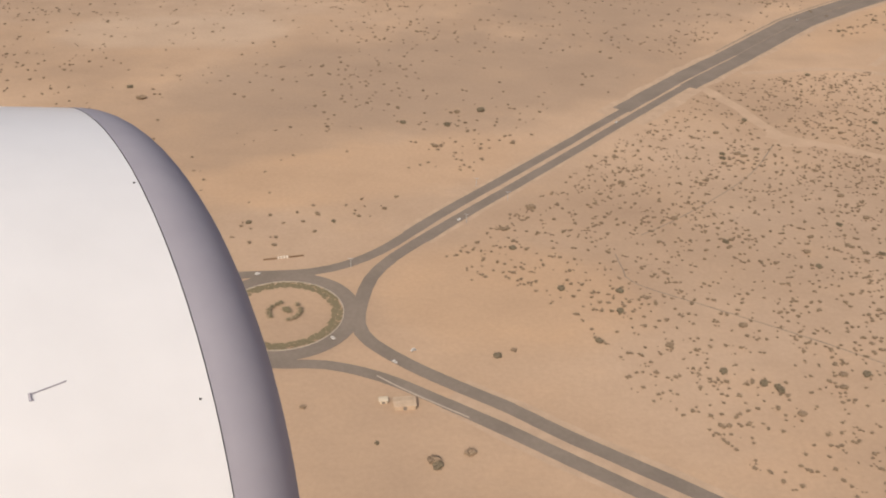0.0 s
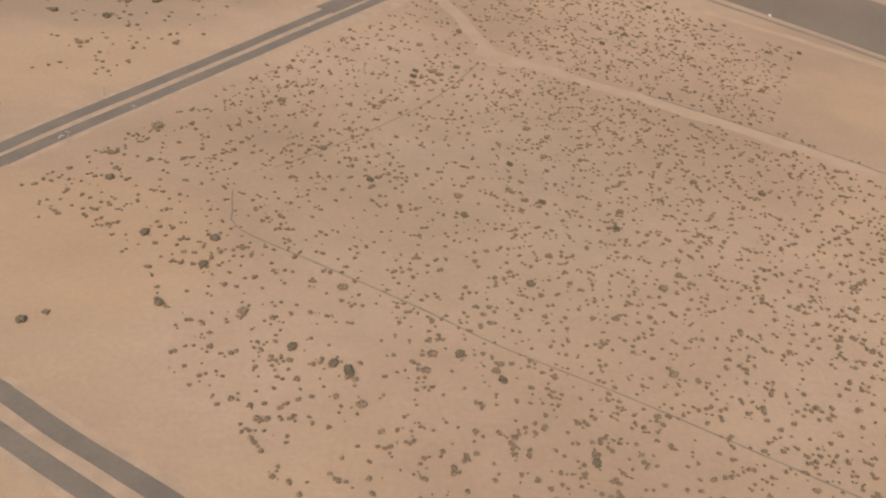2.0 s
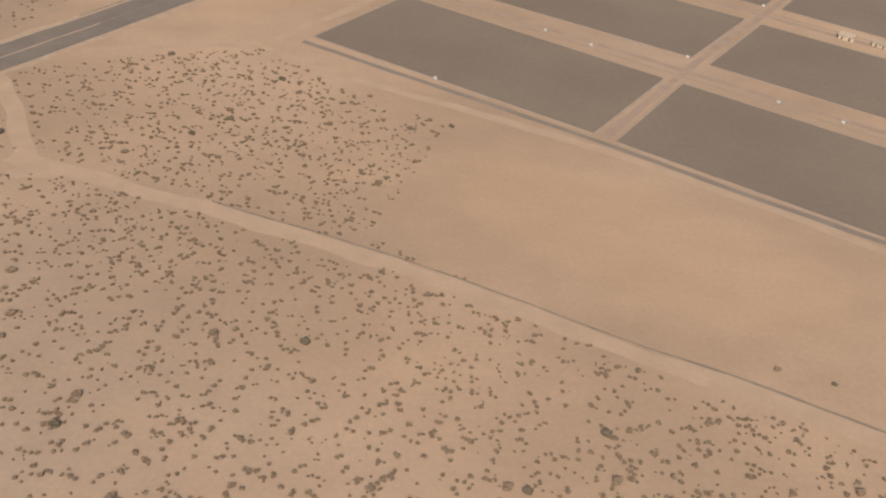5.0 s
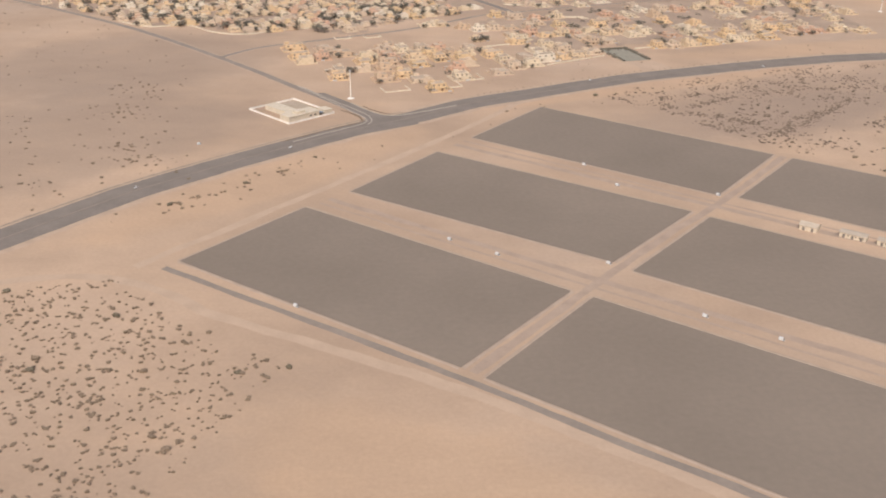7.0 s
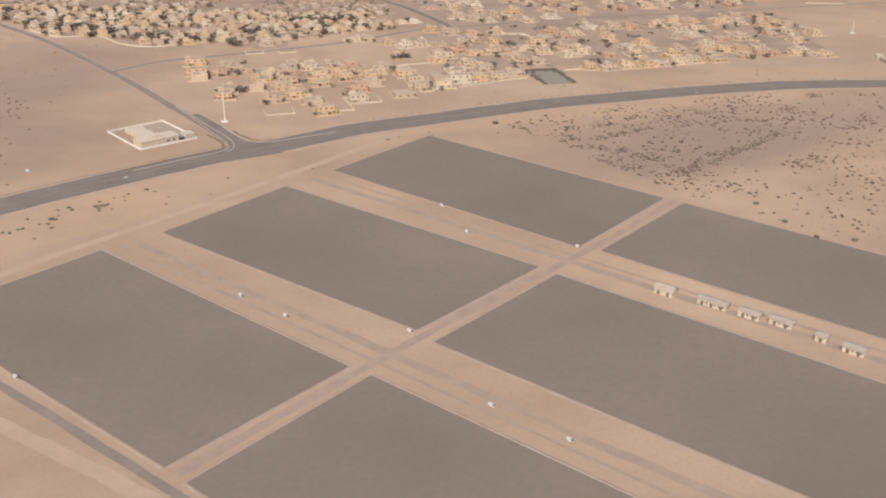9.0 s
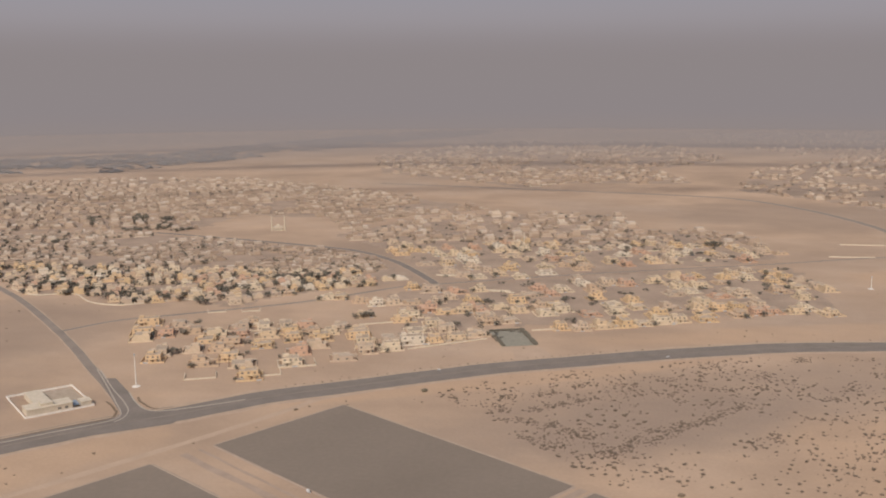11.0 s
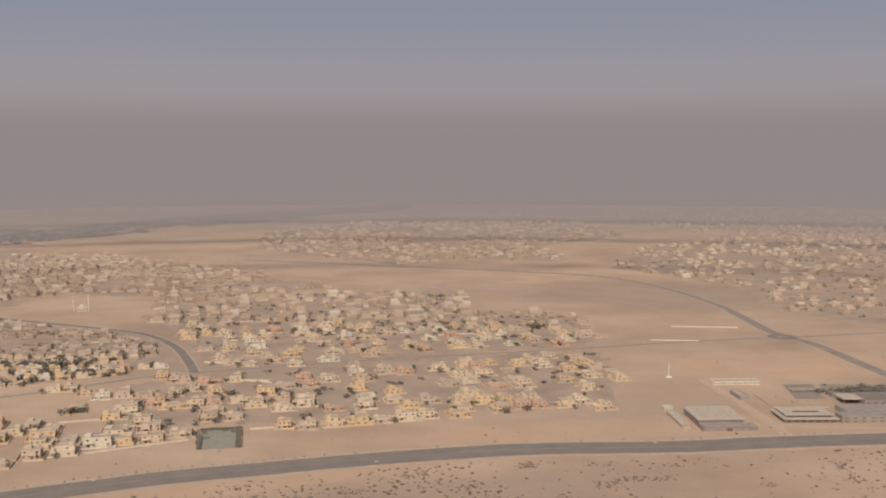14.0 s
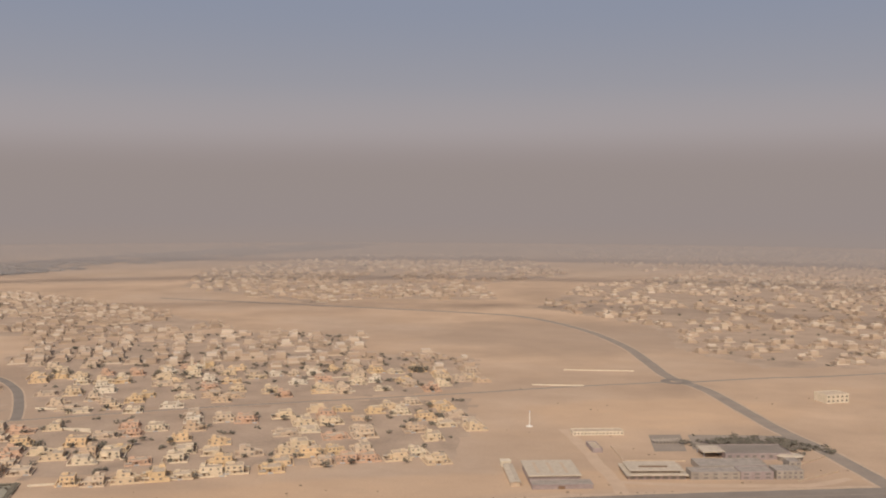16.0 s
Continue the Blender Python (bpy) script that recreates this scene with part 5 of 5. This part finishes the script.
def mosque(x, y, s, turn):
    root = tagged(new("mosque"), "pale mosque with a dome and two slim minarets", "mosque")
    root.matrix_basis = pose(x, y, 0, 0, 0, turn)
    part("hall", boxes((-3 * s, -2.4 * s, 0, 3 * s, 2.4 * s, 2.3 * s), (-3.2 * s, -2.6 * s, 2.3 * s, 3.2 * s, 2.6 * s, 2.5 * s)), CREAM, root)
    bm = bmesh.new()
    bmesh.ops.create_uvsphere(bm, u_segments=16, v_segments=10, radius=1.5 * s)
    bmesh.ops.translate(bm, vec=(0, 0, 2.7 * s), verts=bm.verts)
    part("dome", bm, CREAM, root)
    for sx in (-1, 1):
        bm = bmesh.new()
        cone(bm, 0.5 * s, 0.45 * s, 6.5 * s, (sx * 4.2 * s, -2.6 * s, 0), 10)
        cone(bm, 0.8 * s, 0.8 * s, 0.3 * s, (sx * 4.2 * s, -2.6 * s, 6.5 * s), 10)
        cone(bm, 0.38 * s, 0.3 * s, 2.4 * s, (sx * 4.2 * s, -2.6 * s, 6.8 * s), 10)
        cone(bm, 0.4 * s, 0.02 * s, 1.2 * s, (sx * 4.2 * s, -2.6 * s, 9.2 * s), 10)
        part("minaret", bm, CREAM, root)
    for k in range(5):
        u = (-2.4 + 1.2 * k) * s
        part("window", boxes((u - 0.25 * s, -2.44 * s, 0.5 * s, u + 0.25 * s, -2.37 * s, 1.7 * s)), GLASS, root)


mosque(-111, 782, 1.15, 20)
mosque(74, 736, 0.85, 20)

# halls and school by the main road
hall = tagged(new("warehouse"), "wide warehouse with a raised pale roof and mauve-grey cladding", "warehouse")
hall.matrix_basis = pose(277.5, 527, 0, 0, 0, 8) @ Matrix.Diagonal((0.86, 0.80, 0.85, 1))
part("wall", boxes((-10.5, -9.5, 0, 10.5, 15, 3.0)), MAUVE, hall)
part("roof_top", boxes((-11.2, -10.2, 3.25, 11.2, 15.6, 3.9), bevel=0.12), ROOFMETAL, hall, "raised pale sheet roof")
part("eaves_band", boxes((-10.9, -9.9, 3.0, 10.9, 15.3, 3.25)), DOORWOOD, hall, "dark band under the roof edge")
part("front_annex", boxes((-10.4, -17.5, 0, 14.5, -9.52, 1.7), (-10.6, -17.7, 1.7, 14.7, -9.52, 1.95)), MAUVE, hall, "low mauve-grey front wing")
part("annex_roof", boxes((-10.2, -17.3, 1.954, 14.3, -9.9, 2.02)), TAUPE, hall)
part("gate", boxes((0.2, -17.56, 0, 3.0, -17.46, 1.35)), DOORWOOD, hall, "dark sliding gate")
for k in range(3):
    part("skylight", boxes((-7 + 6 * k, -6, 3.904, -5.6 + 6 * k, 11, 3.96)), TAN, hall)
gable_shed("lean_to", "long low pale shed beside the warehouse", 263, 527, 98, 24, 3.4, 1.4, 0.3, TAN, ROOFMETAL, 3, 0, "shed")
tagged(link("tank_house", boxes((-1.8, -1.8, 0, 1.8, 1.8, 2.2), (-2, -2, 2.2, 2, 2, 2.45), bevel=0.08), CREAM, m=pose(260.5, 541, 0, 0, 0, 10)), "small pale pump house beside the warehouse", "hut")


def canopy_hall(x, y, turn, w, d, h, label):
    """A wide hall under two stepped flat roofs with shaded fronts."""
    root = tagged(new("canopy_hall"), label, "hall")
    root.matrix_basis = pose(x, y, 0, 0, 0, turn)
    part("wall", boxes((-w / 2, -d / 2, 0, w / 2, d / 2, h)), MAUVE, root)
    part("roof", boxes((-w / 2 - 0.9, -d / 2 - 0.9, h + 0.004, w / 2 + 0.9, d / 2 + 0.4, h + 0.4), bevel=0.08), ROOFMETAL, root, "pale projecting flat roof")
    part("upper_band", boxes((-w / 2 + 1.5, -d / 2 + 2.5, h + 0.4, w / 2 - 1.5, d / 2 - 1, h + 1.1)), DOORWOOD, root, "dark recessed band")
    part("upper_roof", boxes((-w / 2 + 0.6, -d / 2 + 1.6, h + 1.1, w / 2 - 0.6, d / 2 - 0.4, h + 1.4), bevel=0.08), ROOFMETAL, root)
    part("vent_ridge", boxes((-w / 4, -1.2, h + 1.404, w / 4, -0.4, h + 1.75)), DOORWOOD, root)
    for k in range(7):
        u = -w / 2 + w * (k + 0.5) / 7
        part("opening", boxes((u - w * 0.045, -d / 2 - 0.04, 0.1, u + w * 0.045, -d / 2 + 0.02, h * 0.8)), GLASS, root)


canopy_hall(315, 536, 6, 21, 15, 1.4, "low wide hall under pale stepped flat roofs")
for x, y, w, d, h, n, mat in ((336.5, 533.5, 18, 7, 2.6, 5, TAUPE), (351.5, 535.5, 12, 8, 2.7, 3, MAUVE), (363.5, 537, 10, 8, 3.0, 5, TAUPE)):
    flat_block("school_block", "grey-beige two-storey school block with rows of windows", x, y, 7, w, d, h, mat, 2, n, "building", TAUPE)
flat_block("stair_tower", "taller taupe stair tower at the school's end", 367.5, 544, 7, 4.5, 6, 4.2, TAUPE, 3, 2, "tower", TAUPE)
flat_block("school_hall", "low grey-roofed hall behind the school blocks", 345, 547, 7, 26, 11, 2.0, TAUPE, 1, 7, "hall", TAUPE)
flat_block("school_hall", "wide dark-roofed hall behind the school blocks", 358, 566, 7, 26, 14, 2.4, MAUVE, 1, 8, "hall", ASPHALT)
canopy = tagged(new("shade_canopy"), "pale round-cornered shade canopy on posts", "canopy")
canopy.matrix_basis = pose(341.5, 565, 0, 0, 0, 7)
part("roof", boxes((-4.5, -5, 2.2, 4.5, 5, 2.6), bevel=0.35), ROOFMETAL, canopy)
for sx in (-1, 1):
    for sy in (-1, 1):
        part("post", boxes((sx * 3.9 - 0.1, sy * 4.3 - 0.1, 0, sx * 3.9 + 0.1, sy * 4.3 + 0.1, 2.2)), METAL, canopy)
dome_roof = tagged(new("oval_pavilion"), "small pale oval pavilion beside the road", "pavilion")
dome_roof.matrix_basis = pose(371, 560, 0, 0, 0, 7)
bm = bmesh.new()
cone(bm, 4.0, 4.2, 1.8, sides=24)
bmesh.ops.scale(bm, vec=(1.2, 0.8, 1), verts=bm.verts)
part("wall", bm, TAUPE, dome_roof)
bm = bmesh.new()
cone(bm, 4.6, 3.4, 0.5, (0, 0, 1.8), 24)
bmesh.ops.scale(bm, vec=(1.2, 0.8, 1), verts=bm.verts)
part("roof", bm, ROOFMETAL, dome_roof)
sheet("yard_court", [(320, 568), (333, 569.5), (335, 598), (321, 596)], 0.05, DUSTY, "grey paved school court")
sheet("yard_asphalt", [(336, 573), (386, 578), (384, 600), (338, 598)], 0.046, DUSTY, "grey school yard behind the halls")
shades = tagged(new("parking_shade"), "row of pale shade frames over parking bays", "shade")
shades.matrix_basis = pose(321.5, 582, 0, 0, 0, 10)
for k in range(8):
    u = 1.5 * k
    part("shade_bay", boxes((u - 0.12, -2.6, 1.1, u + 0.5, 2.6, 1.2), (u - 0.1, -2.5, 0, u + 0.02, -2.38, 1.1), (u - 0.1, 2.38, 0, u + 0.02, 2.5, 1.1)), ROOFMETAL, shades)
ribbon("track", [(285.6, 603), (293, 565), (299.7, 526), (302, 506)], 2.6, 2.6, 0.037, TRACK, wobble=0.9, label="pale sandy drive between the halls")
ribbon("track", [(300, 524), (330, 522.5), (368, 526), (386, 536)], 2.0, 2.0, 0.042, TRACK, wobble=0.6, label="pale sandy drive before the school")
for pts in ([(306, 552), (330, 554)], [(306, 552), (303, 575)], [(366, 530), (385, 545)], [(372, 552), (386, 566)]):
    (x0, y0), (x1, y1) = pts
    length = math.hypot(x1 - x0, y1 - y0)
    tagged(link("yard_wall", boxes((0, -0.12, 0, length, 0.12, 0.55)), TAN, m=pose(x0, y0, 0, 0, 0, math.degrees(math.atan2(y1 - y0, x1 - x0)))), "low tan wall round the school yard", "wall")
flat_block("long_building", "long low cream building with a row of dark openings", 299, 596, 8, 22, 6, 1.5, CREAM, 1, 14, "building")
flat_block("ruined_shed", "low dark storage shed on open sand", 296, 570, 100, 12, 4, 1.5, MAUVE, 1, 3, "shed")
flat_block("villa_large", "large pale villa alone on open sand", 422, 676, 20, 13, 10, 4.2, CREAM, 2, 5, "house")
tagged(link("boundary_wall_long", boxes((291, 752, 0, 332, 752.3, 0.6)), CREAM), "long low white wall on open sand", "wall")
tagged(link("boundary_wall_long", boxes((272, 703.8, 0, 300, 704.1, 0.6)), CREAM), "long low white wall on open sand", "wall")

# garden plot in the front row
plot = tagged(new("garden_plot"), "walled grey-green garden plot with dark hedges", "garden")
plot.matrix_basis = pose(85.5, 486, 0, 0, 0, 17)
part("lawn", boxes((-8, -13.5, 0, 8, 13.5, 0.08)), COURT, plot, "grey-green paved court")
part("boundary_wall", boxes((-8.3, -13.8, 0, -8.05, 13.8, 0.5), (-8.05, 13.55, 0, 8.3, 13.8, 0.5), (8.05, -13.8, 0, 8.3, 13.55, 0.5)), TAN, plot)
rows = []
for u0, v0, u1, v1, n in ((7.2, -13, 7.4, 13, 120), (-7.4, 12.8, 7.4, 12.8, 70), (-7.5, -13, -7.3, 4, 40)):
    for k in range(n):
        t = k / n
        u, v = u0 + (u1 - u0) * t + rnd.uniform(-0.7, 0.7), v0 + (v1 - v0) * t + rnd.uniform(-0.5, 0.5)
        rows.append((85.5 + u * math.cos(0.297) - v * math.sin(0.297), 486 + u * math.sin(0.297) + v * math.cos(0.297), 0, rnd.uniform(1.0, 1.7), 1.0, k, k % 5))
scatter("garden_hedge", dense_arr, rows, TOWN_TREES, "dark trimmed hedge round the garden plot", "hedge")
sheet("garden_forecourt", [(85.7, 469.5), (98, 472.5), (106.6, 453), (89, 451)], 0.05, TRACK, "pale sandy drive from the garden to the road")


# empty plots with pale boundary walls
for k, (x, y, w, d) in enumerate(((2, 437, 15, 10), (-62, 520, 9, 5), (-46, 524, 9, 5), (-30, 416, 12, 8), (-8, 424, 14, 11))):
    root = tagged(new("walled_plot"), "empty sandy plot with a pale boundary wall", "wall")
    root.matrix_basis = pose(x, y, 0, 0, 0, 20)
    for r in ((-w / 2, -d / 2, w / 2, -d / 2 + 0.25), (-w / 2, -d / 2 + 0.25, -w / 2 + 0.25, d / 2), (w / 2 - 0.25, -d / 2 + 0.25, w / 2, d / 2)):
        part("wall", boxes((r[0], r[1], 0, r[2], r[3], 0.6)), CREAM, root)


# long plain boundary walls in the town
for (x0, y0), (x1, y1) in ([(43, 462.3), (74.6, 482.4)],
                           [(93.5, 498.8), (162.9, 522.9)],
                           [(57.7, 582.6), (78.5, 581.6)],
                           [(33, 620.7), (46, 620.9)],
                           [(13.7, 500.7), (28.2, 507.2)],
                           [(192.7, 640.4), (214.6, 649.4)],
                           [(227.4, 605.5), (246.7, 613.3)],
                           [(145.7, 707.8), (168.6, 717.4)],
                           [(160.6, 669.8), (179.2, 676.6)],
                           [(159.8, 581.7), (177.8, 586.8)],
                           [(58.7, 583), (80.6, 577.7)],
                           [(35.1, 619), (48.3, 619.6)]):
    length = math.hypot(x1 - x0, y1 - y0)
    tagged(link("boundary_wall_long", boxes((0, -0.15, 0, length, 0.15, 0.7)), CREAM, m=pose(x0, y0, 0, 0, 0, math.degrees(math.atan2(y1 - y0, x1 - x0)))), "long pale rendered boundary wall before villas", "wall", "town walls")
ribbon("quarter_wall", [(-193.6, 559.1), (-173.1, 545.4), (-153.3, 550.3), (-134.3, 532), (-115.3, 527.6), (-95.1, 540.1), (-82.9, 544)], 0.16, 0.16, 0.7, CREAM, thick=0.7, label="pale curved wall round the old quarter")
rows = []
for (x, y), wide in zip([(-186, 573.6), (-170.8, 570.6), (-144.3, 564.3), (-166.6, 601.7), (-128.2, 554.4), (-117.5, 548.5), (-102.3, 546), (-88.1, 604.7), (-76.1, 567), (-54.3, 604.8), (-37.8, 593.6), (-35.7, 610), (-251.2, 710.1), (-281.6, 707.2), (-185.7, 774.8), (-218.5, 771.7)], (9, 9, 8, 12, 5, 6, 7, 8, 5, 12, 9, 7, 9, 11, 11, 10)):
    for k in range(16):
        rows.append((x + rnd.gauss(0, wide * 0.4), y + rnd.gauss(0, 3.5), -0.7, rnd.uniform(3.0, 4.8), 0.75, rnd.uniform(0, 6), rnd.randrange(5)))
scatter("grove_trees", crowns, rows, TOWN_TREES, "dense dark groves among the old houses", "trees")


# ---- vehicles ----
def car(x, y, turn, label, truck=False):
    root = tagged(new("truck" if truck else "car"), label, "truck" if truck else "car", "vehicles")
    root.matrix_basis = pose(x, y, 0.1, 0, 0, turn)
    n = 1.5 if truck else 1.25
    bm = boxes((-n * 0.5, -0.26, 0.12, n * 0.5, 0.26, 0.36), bevel=0.05)
    part("body", bm, CARPAINT, root)
    if truck:
        part("box_body", boxes((-0.7, -0.28, 0.37, 0.3, 0.28, 0.85), bevel=0.02), CARPAINT, root)
        part("cab", boxes((0.36, -0.25, 0.37, 0.72, 0.25, 0.66), bevel=0.04), GLASS, root)
    else:
        part("cabin", boxes((-0.36, -0.22, 0.36, 0.3, 0.22, 0.54), bevel=0.06), GLASS, root)
        part("roof", boxes((-0.28, -0.2, 0.54, 0.2, 0.2, 0.57)), CARPAINT, root)
    for sx in (-0.33, 0.33):
        for sy in (-1, 1):
            bm = bmesh.new()
            cone(bm, 0.12, 0.12, 0.1, (sx * n, sy * 0.24 - 0.05 * sy, 0.12), 10, Matrix.Rotation(radians(90) * -sy, 4, "X"))
            wheel = part("wheel", bm, RUBBER, root)
            bm = bmesh.new()
            cone(bm, 0.06, 0.06, 0.012, (sx * n, sy * 0.29, 0.12), 8, Matrix.Rotation(radians(90) * -sy, 4, "X"))
            part("rim", bm, METAL, wheel)


for x, y, t in ((-299, 47.4, 5), (-275.3, 22, 140), (-260.3, 14.6, -35), (-256.8, 19.4, 40), (-251, 82, 58), (-202.6, 158.7, 57), (-66.5, 334, 44), (-112, 292, 50), (150, 462, 22), (60, 434, 28), (250, 494, 12)):
    car(x, y, t, "white car on the asphalt road")
for x, y in ((40, 316.2), (48.2, 295.6), (80, 287.1), (4.2, 240), (-9.1, 250.3), (54, 203.5), (69.4, 192), (35, 234.4), (-48.9, 208.5)):
    car(x, y, -37, "white lorry parked on a track between fields", True)
car(-100.8, 337.1, 20, "white vehicle parked on open sand", True)

# lamp posts by the main road west of the town
for k, (x, y) in enumerate(((-248.9, 80.9), (-247.5, 104), (-276.5, 53.5), (-238, 96))):
    root = tagged(new("street_lamp"), "slim grey street lamp beside the carriageway", "lamp post", "street lamps")
    root.matrix_basis = pose(x, y, 0)
    bm = bmesh.new()
    cone(bm, 0.09, 0.05, 2.6, sides=8)
    part("pole", bm, METAL, root)
    part("lamp_arm", boxes((-0.7, -0.04, 2.56, 0.7, 0.04, 2.64)), METAL, root)


# ---- glowing haze sheets at the end of the view ----
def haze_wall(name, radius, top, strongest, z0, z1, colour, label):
    """A far curved see-through sheet whose glow imitates dust haze; it thins out towards the ground."""
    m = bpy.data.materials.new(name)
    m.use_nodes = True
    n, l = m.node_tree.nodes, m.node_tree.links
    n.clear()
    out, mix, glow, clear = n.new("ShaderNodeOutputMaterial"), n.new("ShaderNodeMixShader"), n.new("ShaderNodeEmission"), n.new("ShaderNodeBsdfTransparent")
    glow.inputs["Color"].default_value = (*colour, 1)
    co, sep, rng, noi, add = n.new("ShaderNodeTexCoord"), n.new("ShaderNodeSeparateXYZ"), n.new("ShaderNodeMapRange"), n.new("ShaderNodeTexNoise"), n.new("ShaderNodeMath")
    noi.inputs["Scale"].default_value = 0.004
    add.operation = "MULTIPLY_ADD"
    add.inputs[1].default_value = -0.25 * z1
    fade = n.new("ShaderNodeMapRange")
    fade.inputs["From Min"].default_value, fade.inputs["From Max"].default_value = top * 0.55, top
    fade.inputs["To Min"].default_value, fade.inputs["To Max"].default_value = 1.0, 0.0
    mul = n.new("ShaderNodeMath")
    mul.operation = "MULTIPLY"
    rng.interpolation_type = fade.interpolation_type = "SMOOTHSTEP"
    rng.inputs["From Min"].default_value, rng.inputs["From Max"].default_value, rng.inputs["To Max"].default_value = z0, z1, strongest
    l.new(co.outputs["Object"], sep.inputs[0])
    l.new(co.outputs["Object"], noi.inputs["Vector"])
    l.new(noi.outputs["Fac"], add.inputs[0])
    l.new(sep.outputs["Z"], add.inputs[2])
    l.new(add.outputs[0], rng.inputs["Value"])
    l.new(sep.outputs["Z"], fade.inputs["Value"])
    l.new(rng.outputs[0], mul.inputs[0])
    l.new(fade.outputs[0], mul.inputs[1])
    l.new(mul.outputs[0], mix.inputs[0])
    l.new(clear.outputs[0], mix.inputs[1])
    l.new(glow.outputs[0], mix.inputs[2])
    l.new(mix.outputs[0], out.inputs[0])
    bm = bmesh.new()
    rows = []
    for k in range(73):
        a = radians(20 + 140 * k / 72)
        rows.append([bm.verts.new((150 + radius * math.cos(a), 100 + radius * math.sin(a), z)) for z in (0, top)])
    for p, q in zip(rows, rows[1:]):
        bm.faces.new((p[0], q[0], q[1], p[1]))
    return tagged(link(name, bm, m), label, "haze", kind="structure")


# Emissive sheets added for the distance haze; no solid thing stands there.
HAZE_NEAR = (0.360, 0.287, 0.247)
haze_wall("backdrop_near_haze", 950, 80, 0.36, 0, 48, HAZE_NEAR, "glowing see-through sheet imitating thin brown haze over the distance")
haze_wall("backdrop_middle_haze", 1270, 80, 0.46, 0, 24, HAZE_NEAR, "glowing see-through sheet imitating brown haze over the far distance")
haze_wall("backdrop_far_haze", 1650, 110, 0.74, -16, 20, HAZE, "glowing see-through sheet imitating brown haze over the far distance")
haze_wall("backdrop_haze", 2300, 260, 1.0, -40, 10, HAZE, "glowing sheet imitating thick brown haze that hides the horizon")


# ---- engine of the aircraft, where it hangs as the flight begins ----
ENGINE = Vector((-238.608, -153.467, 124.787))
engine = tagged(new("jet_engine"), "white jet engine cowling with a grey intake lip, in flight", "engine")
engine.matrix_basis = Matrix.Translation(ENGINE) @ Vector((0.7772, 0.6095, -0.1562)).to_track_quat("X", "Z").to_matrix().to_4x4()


def spun(profile, sides=96):
    """A shell turned round the engine's axis from pairs of distance ahead and radius."""
    bm = bmesh.new()
    rings = [[bm.verts.new((s, r * math.sin(k * math.tau / sides), r * math.cos(k * math.tau / sides))) for k in range(sides)] for s, r in profile]
    for p, q in zip(rings, rings[1:]):
        for k in range(sides):
            bm.faces.new((p[k], q[k], q[(k + 1) % sides], p[(k + 1) % sides])).smooth = True
    bmesh.ops.recalc_face_normals(bm, faces=bm.faces)
    return bm


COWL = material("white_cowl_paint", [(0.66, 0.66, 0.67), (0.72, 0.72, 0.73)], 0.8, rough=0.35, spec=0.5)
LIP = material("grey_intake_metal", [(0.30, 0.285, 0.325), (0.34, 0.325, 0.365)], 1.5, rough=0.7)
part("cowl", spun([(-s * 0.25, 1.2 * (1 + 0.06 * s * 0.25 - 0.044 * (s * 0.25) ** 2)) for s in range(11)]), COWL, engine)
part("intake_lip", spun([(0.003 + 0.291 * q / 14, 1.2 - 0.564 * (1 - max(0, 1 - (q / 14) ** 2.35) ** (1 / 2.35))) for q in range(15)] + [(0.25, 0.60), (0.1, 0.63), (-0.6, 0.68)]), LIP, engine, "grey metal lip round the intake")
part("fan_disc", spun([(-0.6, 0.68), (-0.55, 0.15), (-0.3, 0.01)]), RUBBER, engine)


def on_cowl(s, degrees, up=0.0):
    """A place on the cowl's skin, s behind the lip's seam."""
    r = 1.2 * (1 + 0.06 * s - 0.044 * s * s) + up
    return Vector((-s, r * math.sin(radians(degrees)), r * math.cos(radians(degrees))))


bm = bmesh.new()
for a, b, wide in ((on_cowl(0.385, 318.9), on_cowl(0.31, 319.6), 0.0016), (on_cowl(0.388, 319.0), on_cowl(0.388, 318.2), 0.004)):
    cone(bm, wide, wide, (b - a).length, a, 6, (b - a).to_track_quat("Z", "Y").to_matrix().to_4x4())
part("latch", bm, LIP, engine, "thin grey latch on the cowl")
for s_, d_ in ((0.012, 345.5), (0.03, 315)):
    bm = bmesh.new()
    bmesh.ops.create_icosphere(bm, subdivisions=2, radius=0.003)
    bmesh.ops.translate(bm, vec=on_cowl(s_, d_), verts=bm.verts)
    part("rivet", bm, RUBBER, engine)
